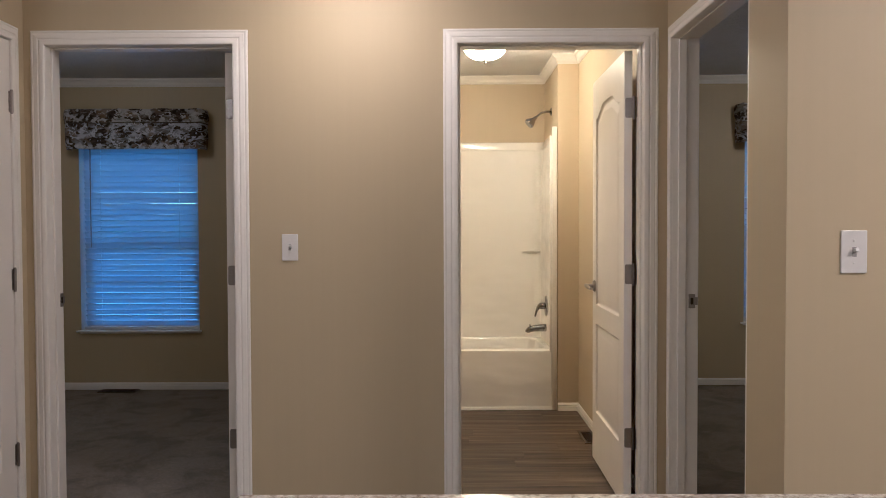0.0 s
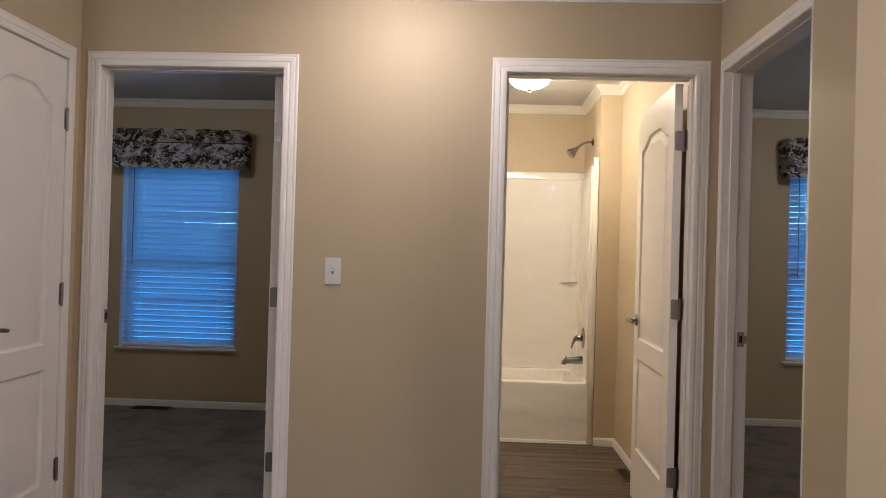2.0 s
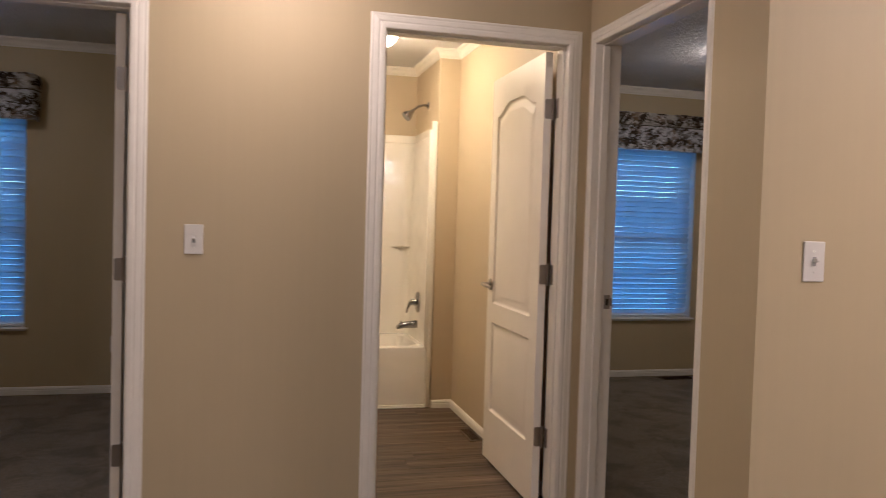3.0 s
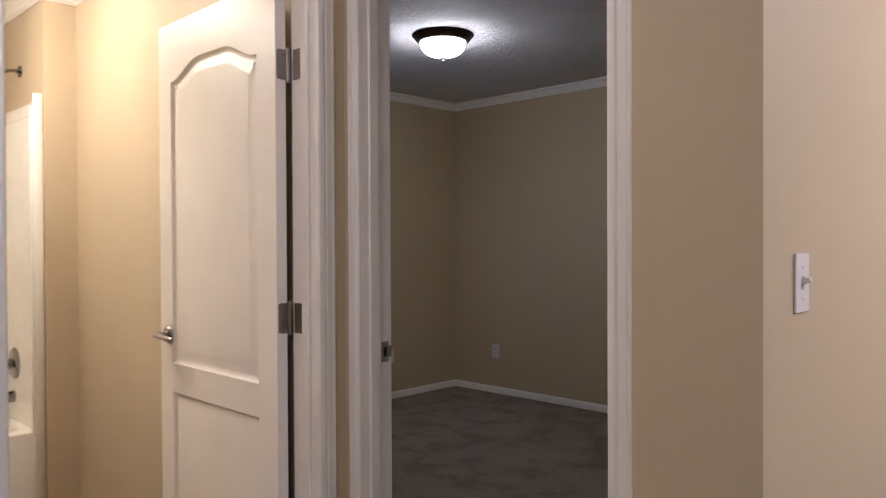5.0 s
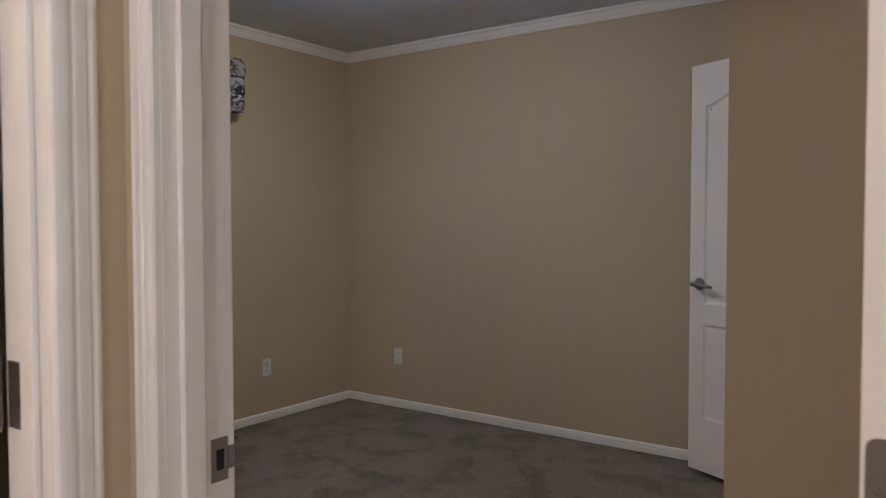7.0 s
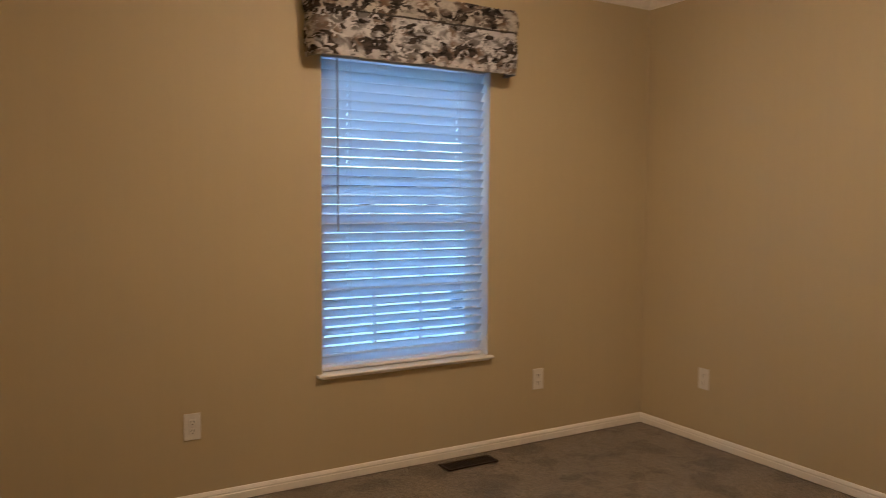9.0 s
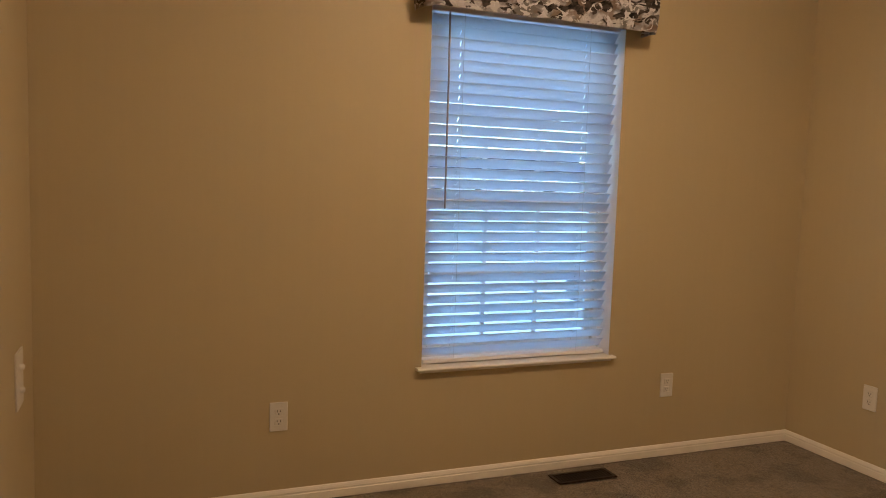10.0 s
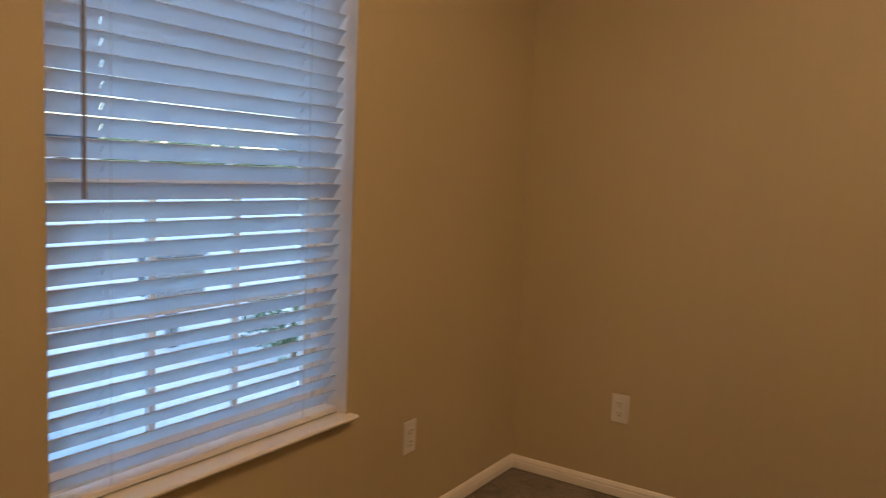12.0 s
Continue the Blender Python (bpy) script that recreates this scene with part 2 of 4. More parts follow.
def add_lathe(bm, pts, n=28, m=Matrix()):
    """Turns (radius, height) points round z."""
    rings = []
    for r, z in pts:
        if r < 1e-6:
            rings.append([bm.verts.new(m @ Vector((0, 0, z)))])
        else:
            rings.append([bm.verts.new(m @ Vector((r * math.cos(a), r * math.sin(a), z)))
                          for a in (2 * math.pi * k / n for k in range(n))])
    for a, b in zip(rings, rings[1:]):
        for k in range(n):
            j = (k + 1) % n
            if len(a) == 1 and len(b) == 1:
                continue
            if len(a) == 1:
                bm.faces.new((a[0], b[k], b[j]))
            elif len(b) == 1:
                bm.faces.new((a[k], a[j], b[0]))
            else:
                bm.faces.new((a[k], a[j], b[j], b[k]))


def lathe(pts, n=28, m=Matrix()):
    bm = bmesh.new()
    add_lathe(bm, pts, n, m)
    return bm


def add_tube(bm, path, r, n=10, radii=None):
    """A round bar along a list of points, closed at its ends."""
    pts = [Vector(p) for p in path]
    rings = []
    for i, p in enumerate(pts):
        d = (pts[min(i + 1, len(pts) - 1)] - pts[max(i - 1, 0)]).normalized()
        q = d.to_track_quat('Z', 'Y').to_matrix()
        rr = radii[i] if radii else r
        rings.append([bm.verts.new(p + q @ Vector((rr * math.cos(2 * math.pi * k / n), rr * math.sin(2 * math.pi * k / n), 0)))
                      for k in range(n)])
    for a, b in zip(rings, rings[1:]):
        for k in range(n):
            bm.faces.new((a[k], a[(k + 1) % n], b[(k + 1) % n], b[k]))
    bm.faces.new(rings[0][::-1])
    bm.faces.new(rings[-1])


def tube(path, r, n=10, radii=None):
    bm = bmesh.new()
    add_tube(bm, path, r, n, radii)
    return bm


def add_sweep(bm, profile, p0, p1, out, up, m0=0, m1=0):
    """A moulding: profile points (out, up) drawn from p0 to p1; m0 and m1 slide the ends along the run by the out (mitres)."""
    p0, p1, out, up = Vector(p0), Vector(p1), Vector(out), Vector(up)
    d = (p1 - p0).normalized()
    a = [bm.verts.new(p0 + out * o + up * u + d * (m0 * o)) for o, u in profile]
    b = [bm.verts.new(p1 + out * o + up * u + d * (m1 * o)) for o, u in profile]
    n = len(profile)
    for k in range(n):
        j = (k + 1) % n
        bm.faces.new((a[k], a[j], b[j], b[k]))
    bm.faces.new(a[::-1])
    bm.faces.new(b)


def wall(name, axis, u0, u1, t0, t1, z0, z1, holes=(), material=None, label=""):
    """A wall along 'x' or 'y' from u0 to u1, thick from t0 to t1, with openings (u0, u1, z0, z1) through it."""
    us = sorted({u0, u1, *[h[0] for h in holes], *[h[1] for h in holes]})
    zs = sorted({z0, z1, *[h[2] for h in holes], *[h[3] for h in holes]})

    def solid(i, k):
        if i < 0 or k < 0 or i >= len(us) - 1 or k >= len(zs) - 1:
            return False
        cu, cz = (us[i] + us[i + 1]) / 2, (zs[k] + zs[k + 1]) / 2
        return not any(h[0] < cu < h[1] and h[2] < cz < h[3] for h in holes)

    bm = bmesh.new()
    cache = {}

    def v(u, t, z):
        key = (u, t, z)
        if key not in cache:
            cache[key] = bm.verts.new((u, t, z) if axis == 'x' else (t, u, z))
        return cache[key]

    for i in range(len(us) - 1):
        for k in range(len(zs) - 1):
            if not solid(i, k):
                continue
            a, b, c, d = us[i], us[i + 1], zs[k], zs[k + 1]
            for t in (t0, t1):
                bm.faces.new((v(a, t, c), v(b, t, c), v(b, t, d), v(a, t, d)))
            if not solid(i - 1, k):
                bm.faces.new((v(a, t0, c), v(a, t1, c), v(a, t1, d), v(a, t0, d)))
            if not solid(i + 1, k):
                bm.faces.new((v(b, t0, c), v(b, t1, c), v(b, t1, d), v(b, t0, d)))
            if not solid(i, k - 1):
                bm.faces.new((v(a, t0, c), v(b, t0, c), v(b, t1, c), v(a, t1, c)))
            if not solid(i, k + 1):
                bm.faces.new((v(a, t0, d), v(b, t0, d), v(b, t1, d), v(a, t1, d)))
    ob = link(name, bm, material or M_WALL)
    return tagged(ob, label or "beige vinyl-covered wallboard", "wall", kind="structure")


CROWN = [(0, 0), (0.006, 0), (0.008, 0.008), (0.014, 0.014), (0.018, 0.028), (0.030, 0.044), (0.040, 0.048), (0.044, 0.056), (0.044, 0.062), (0, 0.062)]
BASE = [(0, 0), (0.011, 0), (0.011, 0.030), (0.0085, 0.033), (0.0085, 0.038), (0.0105, 0.040), (0.0075, 0.048), (0.004, 0.054), (0, 0.056)]
# casing: (across its width from the opening, out from the wall)
CASING = [(0, 0), (0, 0.0100), (0.0025, 0.0135), (0.008, 0.0146), (0.017, 0.0146), (0.022, 0.0132), (0.025, 0.0102), (0.028, 0.0098), (0.031, 0.0116), (0.035, 0.0112),
          (0.047, 0.0086), (0.050, 0.0066), (0.053, 0.0068), (0.056, 0.0078), (0.060, 0.0066), (0.064, 0.0035), (0.064, 0)]


def trim_run(name, profile, p0, p1, out, m0, m1, label, category):
    bm = bmesh.new()
    add_sweep(bm, profile, p0, p1, out, (0, 0, 1), m0, m1)
    ob = link(name, bm, M_TRIM)
    return tagged(ob, label, category, kind="structure")


def base_run(p0, p1, out, m0=0, m1=0):
    return trim_run("baseboard", BASE, (*p0, 0.0), (*p1, 0.0), (*out, 0), m0, m1, "narrow white moulded baseboard along the wall foot", "baseboard")


def crown_run(z, p0, p1, out, m0=0, m1=0):
    return trim_run("trim", CROWN, (*p0, z - 0.062), (*p1, z - 0.062), (*out, 0), m0, m1, "narrow white crown moulding under the ceiling", "trim")


def slab(name, x0, x1, y0, y1, z0, z1, material, label, category):
    return tagged(link(name, box(x0, x1, y0, y1, z0, z1), material), label, category, kind="structure")


# ---- plan: the hall's end wall stands at y = 0 ----
HEAD = 2.076
YW2, YWL, XF = 2.857, 2.735, 4.85
Z_HALL, Z_BATH, Z_BED, Z_LEFT = 2.437, 2.475, 2.497, 2.467
L_OPEN = (-1.318, -0.496)
B_OPEN = (0.455, 1.265)
R_OPEN = (-0.904, -0.072)
W2 = (2.816, 3.737, 0.505, 2.03)
WL = (-2.508, -1.561, 0.468, 1.993)
TOP = 2.75

wall("wall_hall_end", 'x', -3.72, 1.361, 0.0, 0.105, 0, TOP, [(*L_OPEN, 0, HEAD), (*B_OPEN, 0, HEAD)])
wall("wall_hall_side", 'y', -0.972, 0.105, 1.361, 1.458, 0, TOP, [(*R_OPEN, 0, HEAD)])
wall("wall_hall_return", 'y', -1.232, -0.972, 1.322, 1.470, 0, TOP)
wall("wall_living_front", 'x', 1.470, 5.2, -1.232, -1.130, 0, TOP)
wall("wall_hall_closet_side", 'y', -1.232, 0.0, -1.510, -1.407, 0, TOP, [(-0.716, -0.100, 0, HEAD)])
wall("wall_living_front_far", 'x', -4.1, -1.510, -1.232, -1.130, -0.12, TOP)
wall("wall_bath_bedroom", 'y', 0.105, YW2, 1.330, 1.378, 0, TOP, material=M_BATH)
wall("wall_bedroom_west_lining", 'y', 0.105, YW2, 1.378, 1.384, 0, TOP)
wall("wall_bath_left", 'y', 0.105, YWL, -0.420, -0.360, 0, TOP)
wall("wall_bath_back", 'x', -0.360, 1.330, 2.735, 2.857, 0, TOP, material=M_BATH)
wall("wall_tub_chase", 'y', 2.000, 2.735, 1.186, 1.330, 0, TOP, material=M_BATH)
wall("wall_bedroom_window", 'x', 1.378, 5.1, YW2, YW2 + 0.19, -0.12, TOP, [W2])
wall("wall_left_bedroom_window", 'x', -4.0, -0.360, YWL, YWL + 0.19, -0.12, TOP, [WL])
wall("wall_outer_patch", 'x', -0.360, 1.378, YW2, YW2 + 0.19, -0.12, TOP)
wall("wall_bedroom_far", 'y', -1.130, YW2, XF, XF + 0.12, -0.12, TOP)
wall("wall_wardrobe_side", 'y', -1.130, -0.436, 2.60, 2.69, 0, TOP)
wall("wall_wardrobe_front", 'x', 2.69, XF, -0.530, -0.436, 0, TOP, [(3.53, 4.33, 0, HEAD)])
wall("wall_left_bedroom_far", 'y', 0.105, YWL, -3.72, -3.60, -0.12, TOP)
wall("wall_closet_back", 'y', -1.130, 0.0, -2.30, -2.22, 0, TOP)
wall("wall_living_left", 'y', -7.2, -1.232, -4.1, -4.0, -0.12, TOP)
wall("wall_living_right", 'y', -7.2, -1.232, 5.1, 5.2, -0.12, TOP)
wall("wall_living_back", 'x', -4.0, 5.1, -7.2, -7.1, -0.12, TOP)

wall("wall_outer_left", 'y', -1.232, YWL + 0.19, -4.1, -4.0, -0.12, TOP)
wall("wall_outer_right", 'y', -1.232, YW2 + 0.19, 5.1, 5.2, -0.12, TOP)

# ceilings
slab("ceiling_hall", -1.407, 1.361, -1.232, 0.0, Z_HALL, Z_HALL + 0.1, M_CEIL, "white textured ceiling of the hall", "ceiling")
slab("ceiling_living", -4.0, 5.1, -7.1, -1.232, Z_HALL + 0.003, Z_HALL + 0.1, M_CEIL, "white textured ceiling of the living area", "ceiling")
slab("ceiling_bath", -0.360, 1.330, 0.105, 2.735, Z_BATH, Z_BATH + 0.1, M_CEIL_BATH, "white bathroom ceiling", "ceiling")
slab("ceiling_bedroom", 1.384, XF, -1.130, YW2, Z_BED, Z_BED + 0.1, M_CEIL, "white knockdown-textured bedroom ceiling", "ceiling")
slab("ceiling_left_bedroom", -3.60, -0.420, 0.105, YWL, Z_LEFT, Z_LEFT + 0.1, M_CEIL, "white knockdown-textured ceiling", "ceiling")
slab("ceiling_closet", -2.22, -1.510, -1.130, 0.0, Z_HALL, Z_HALL + 0.1, M_CEIL, "plain closet ceiling", "ceiling")
slab("roof_deck", -4.3, 5.4, -7.4, 3.4, TOP, TOP + 0.1, M_CEIL, "flat roof over the whole home", "roof")


# carpets: gently uneven sheets
def carpet(name, x0, x1, y0, y1):
    bm = bmesh.new()
    nx, ny = max(1, int((x1 - x0) / 0.06)), max(1, int((y1 - y0) / 0.06))
    rows = []
    for j in range(ny + 1):
        row = []
        for i in range(nx + 1):
            x, y = x0 + (x1 - x0) * i / nx, y0 + (y1 - y0) * j / ny
            h = 0.004 * noise.noise((x * 3.1, y * 3.1, 0.7)) + 0.002 * noise.noise((x * 11, y * 11, 2.2)) - 0.004
            row.append(bm.verts.new((x, y, h)))
        rows.append(row)
    for a, b in zip(rows, rows[1:]):
        for i in range(nx):
            bm.faces.new((a[i], a[i + 1], b[i + 1], b[i]))
    return tagged(link(name, bm, M_CARPET, smooth=True), "grey-brown cut-pile carpet with brushed darker patches", "carpet", kind="structure")


carpet("floor_bedroom", 1.384, XF, -1.130, YW2)
carpet("floor_bedroom_doorway", 1.361, 1.384, R_OPEN[0], R_OPEN[1])
carpet("floor_left_bedroom", -3.60, -0.420, 0.0, YWL)
slab("wall_foundation", -4.1, 5.2, -7.2, 3.04, -0.70, -0.122, M_SIDING, "grey skirted foundation under the home", "foundation")
slab("floor_subfloor", -4.0, 5.1, -7.1, 2.85, -0.12, -0.02, M_CAB, "subfloor under the home", "floor")

# crown mouldings and baseboards (ends mitred into the corners)
crown_run(Z_HALL, (-1.407, 0.0), (1.361, 0.0), (0, -1), 1, -1)
crown_run(Z_HALL, (-1.407, -1.232), (-1.407, 0.0), (1, 0), 0, -1)
crown_run(Z_HALL, (1.361, 0.0), (1.361, -0.972), (-1, 0), 1, 0)
crown_run(Z_BATH, (-0.360, 2.735), (1.186, 2.735), (0, -1), 1, -1)
crown_run(Z_BATH, (1.186, 2.735), (1.186, 2.000), (-1, 0), 1, 1)
crown_run(Z_BATH, (1.186, 2.000), (1.330, 2.000), (0, -1), -1, -1)
crown_run(Z_BATH, (1.330, 2.000), (1.330, 0.105), (-1, 0), 1, -1)
crown_run(Z_BATH, (-0.360, 0.105), (-0.360, 2.735), (1, 0), 1, -1)
crown_run(Z_BED, (1.384, YW2), (XF, YW2), (0, -1), 1, -1)
crown_run(Z_BED, (XF, YW2), (XF, -0.436), (-1, 0), 1, -1)
crown_run(Z_BED, (1.384, 0.105), (1.384, YW2), (1, 0), 0, -1)
crown_run(Z_BED, (XF, -0.436), (2.60, -0.436), (0, 1), 1, 1)
crown_run(Z_BED, (2.60, -0.436), (2.60, -1.130), (-1, 0), -1, -1)
crown_run(Z_LEFT, (-3.60, YWL), (-0.420, YWL), (0, -1), 1, -1)
crown_run(Z_LEFT, (-0.420, YWL), (-0.420, 0.105), (-1, 0), 1, -1)
crown_run(Z_LEFT, (-3.60, 0.105), (-3.60, YWL), (1, 0), 1, -1)
base_run((1.384, YW2), (XF, YW2), (0, -1), 1, -1)
base_run((XF, YW2), (XF, -0.436), (-1, 0), 1, -1)
base_run((1.384, 0.105), (1.384, YW2), (1, 0), 0, -1)
base_run((2.60, -0.436), (2.60, -1.130), (-1, 0), -1, 0)
base_run((3.465, -0.436), (2.60, -0.436), (0, 1), 0, 1)
base_run((-3.60, YWL), (-0.420, YWL), (0, -1), 1, -1)
base_run((-0.420, YWL), (-0.420, 0.105), (-1, 0), 1, -1)
base_run((1.186, 2.000), (1.330, 2.000), (0, -1), 0, -1)
base_run((1.330, 2.000), (1.330, 0.105), (-1, 0), 1, 0)
base_run((-0.436, 0.0), (0.402, 0.0), (0, -1))
base_run((1.470, -1.232), (5.1, -1.232), (0, -1))
base_run((1.322, -0.972), (1.322, -1.232), (-1, 0), 0, 1)
base_run((1.322, -1.232), (1.470, -1.232), (0, -1), -1, 0)


# ---- doors ----
def offset_loop(pts, d):
    """The closed outline pts (counter-clockwise), moved inward by d."""
    res, n = [], len(pts)
    for i in range(n):
        p, q, r = Vector(pts[i - 1]), Vector(pts[i]), Vector(pts[(i + 1) % n])
        a, b = (q - p).normalized(), (r - q).normalized()
        na, nb = Vector((-a.y, a.x)), Vector((-b.y, b.x))
        k = (na + nb)
        k = k / max(0.35, (1 + na.dot(nb)))
        res.append(q + k * d)
    return res


def panel_outline(u0, u1, z0, z1, arch):
    pts = [(u0, z0), (u1, z0), (u1, z1)]
    if arch:
        n = 22
        for k in range(1, n):
            s = k / n
            e = min(1.0, min(s, 1 - s) / 0.36)
            pts.append((u1 + (u0 - u1) * s, z1 + arch * (0.5 - 0.5 * math.cos(math.pi * e))))
    pts.append((u0, z1))
    return pts


def door_leaf(name, width, parent, thick=0.035, z0=0.018, z1=2.063, handle=True, hinges=3, leaf_edge=True, pin=-1):
    """A moulded two-panel door, hinge edge at the origin, reaching along +x, thick from y=0 to y=-thick."""
    bm = bmesh.new()
    panels = [panel_outline(0.102, width - 0.092, 0.866, 1.856, 0.060), panel_outline(0.102, width - 0.092, 0.287, 0.764, 0.0)]
    steps = [(0.0, 0.0), (0.004, 0.0065), (0.012, 0.0105), (0.020, 0.0100), (0.048, 0.0028), (0.055, 0.0020)]
    for side, y in ((1, 0.0), (-1, -thick)):
        rim = [bm.verts.new((u, y, z)) for u, z in ((0, z0), (width, z0), (width, z1), (0, z1))]
        edges = [bm.edges.new((rim[k], rim[(k + 1) % 4])) for k in range(4)]
        for pts in panels:
            loops = []
            for off, deep in steps:
                loops.append([bm.verts.new((p[0], y - side * deep, p[1])) for p in offset_loop(pts, off)])
            n = len(pts)
            edges += [bm.edges.new((loops[0][k], loops[0][(k + 1) % n])) for k in range(n)]
            for a, b in zip(loops, loops[1:]):
                for k in range(n):
                    bm.faces.new((a[k], a[(k + 1) % n], b[(k + 1) % n], b[k]))
            bmesh.ops.triangle_fill(bm, use_beauty=True, edges=[bm.edges.get((loops[-1][k], loops[-1][(k + 1) % n])) for k in range(n)])
        bmesh.ops.triangle_fill(bm, use_beauty=True, edges=edges)
        if side == 1:
            front = rim
        else:
            for k in range(4):
                bm.faces.new((front[k], front[(k + 1) % 4], rim[(k + 1) % 4], rim[k]))
    leaf = part(name, bm, M_DOOR, parent, "white moulded two-panel door leaf with arched top panel", smooth=True)
    if handle:
        for side, y in ((1, 0.0), (-1, -thick)):
            bm = bmesh.new()
            turn = Matrix.Translation((width - 0.066, y, 0.965)) @ Matrix.Rotation(radians(-90 * side), 4, 'X')
            add_lathe(bm, [(0, 0), (0.032, 0), (0.032, 0.004), (0.027, 0.010), (0.013, 0.013), (0.011, 0.016), (0.011, 0.046), (0, 0.046)], 24, turn)
            yy = y + side * 0.047
            xs = width - 0.066
            add_tube(bm, [(xs + 0.014, yy, 0.965), (xs, yy, 0.967), (xs - 0.03, yy + side * 0.004, 0.966), (xs - 0.075, yy + side * 0.003, 0.962), (xs - 0.112, yy - side * 0.004, 0.958)],
                     0.009, 10, [0.009, 0.0115, 0.010, 0.009, 0.0075])
            part("lever_handle", bm, M_NICKEL, leaf, "brushed nickel lever handle", smooth=True)
    if hinges:
        for z in (0.332, 1.070, 1.812):
            bm = bmesh.new()
            py = 0.006 if pin > 0 else -thick - 0.006
            add_tube(bm, [(-0.004, py, z - 0.046), (-0.004, py, z + 0.046)], 0.0062, 10)
            for zz in (-0.048, 0.048):
                add_lathe(bm, [(0, -0.003), (0.005, -0.003), (0.005, 0.002), (0, 0.003)], 10, Matrix.Translation((-0.004, py, z + zz)))
            # leaf plate let into the hinge edge, with rounded corners on its inner side
            if leaf_edge:
                pts = [(0.004, -0.044), (0.004, 0.044)]
                for k in range(7):
                    a = math.pi / 2 - k * math.pi / 12
                    pts.append((-0.022 - 0.009 * math.cos(a), 0.035 + 0.009 * math.sin(a)))
                pts += [(p[0], -p[1]) for p in reversed(pts[2:])]
                pts = [((-thick - a) if pin < 0 else a, h) for a, h in pts]
                f0 = [bm.verts.new((-0.0022, y, z + h)) for y, h in pts]
                f1 = [bm.verts.new((0.0005, y, z + h)) for y, h in pts]
                bm.faces.new(f0)
                bm.faces.new(f1[::-1])
                for k in range(len(pts)):
                    bm.faces.new((f0[k], f0[(k + 1) % len(pts)], f1[(k + 1) % len(pts)], f1[k]))
                for dy, dz in ((-0.010, 0.028), (-0.022, 0.0), (-0.010, -0.028)):
                    dy = -thick - dy if pin < 0 else dy
                    add_lathe(bm, [(0.0038, -0.0004), (0.003, 0.0012), (0, 0.0016)], 8, Matrix.Translation((-0.0022, dy, z + dz)) @ Matrix.Rotation(radians(-90), 4, 'Y'))
            else:
                add_box(bm, 0.001, 0.010, -0.001, 0.002, z - 0.044, z + 0.044)
                add_box(bm, -0.018, -0.009, -0.001, 0.002, z - 0.044, z + 0.044)
            part("hinge", bm, M_NICKEL, leaf, "brushed nickel butt hinge")
    return leaf


def door_frame(name, axis, a, b, wall0, wall1, label, stop_at=0.5, sides=(1, 1), slim=1.0):
    """Jamb, stop and casing round an opening from a to b in a wall thick from wall0 to wall1. sides: casing on the wall0 and wall1 faces. slim: share of the full casing width."""
    root = new(name)
    tagged(root, label, "door", kind="structure")

    def put(bm):
        if axis == 'y':
            for v in bm.verts:
                v.co = Vector((v.co.y, v.co.x, v.co.z))
        return bm

    j = 0.008
    casing = [(w * slim, o) for w, o in CASING]
    for u0, u1, z0, z1 in ((a, a + j, 0, HEAD), (b - j, b, 0, HEAD), (a + j, b - j, HEAD - j, HEAD)):
        part("jamb", put(box(u0, u1, wall0 - 0.001, wall1 + 0.001, z0, z1, 0.0012)), M_TRIM, root)
    s0 = wall0 + (wall1 - wall0) * stop_at - 0.017
    for u0, u1, z0, z1 in ((a + j, a + j + 0.010, 0, HEAD - j), (b - j - 0.010, b - j, 0, HEAD - j), (a + j + 0.010, b - j - 0.010, HEAD - j - 0.007, HEAD - j)):
        part("door_stop", put(box(u0, u1, s0, s0 + 0.034, z0, z1, 0.002)), M_TRIM, root)
    for face, sign, on in ((wall0, -1, sides[0]), (wall1, 1, sides[1])):
        if not on:
            continue
        r = 0.0075
        for u, way in ((a + r, -1), (b - r, 1)):
            bm = bmesh.new()
            lo = [bm.verts.new((u + way * w, face + sign * o, 0.0)) for w, o in casing]
            hi = [bm.verts.new((u + way * w, face + sign * o, HEAD - r + w)) for w, o in casing]
            n = len(casing)
            for k in range(n):
                bm.faces.new((lo[k], lo[(k + 1) % n], hi[(k + 1) % n], hi[k]))
            bm.faces.new(lo)
            bm.faces.new(hi)
            part("casing", put(bm), M_TRIM, root)
        bm = bmesh.new()
        lo = [bm.verts.new((a + r - w, face + sign * o, HEAD - r + w)) for w, o in casing]
        hi = [bm.verts.new((b - r + w, face + sign * o, HEAD - r + w)) for w, o in casing]
        n = len(casing)
        for k in range(n):
            bm.faces.new((lo[k], lo[(k + 1) % n], hi[(k + 1) % n], hi[k]))
        bm.faces.new(lo)
        bm.faces.new(hi)
        part("casing", put(bm), M_TRIM, root)
    return root


def strike_plate(parent, m):
    bm = bmesh.new()
    add_box(bm, -0.014, 0.014, -0.001, 0.0012, -0.030, 0.030, 0.0005)
    add_box(bm, 0.014, 0.024, -0.001, 0.0018, -0.016, 0.016, 0.0005)
    ob = part("strike_plate", bm, M_NICKEL, parent, "nickel strike plate on the jamb")
    ob.matrix_local = m
    part("latch_hole", box(-0.006, 0.006, 0.0008, 0.0022, -0.014, 0.014), M_SLOT, ob)
    return ob


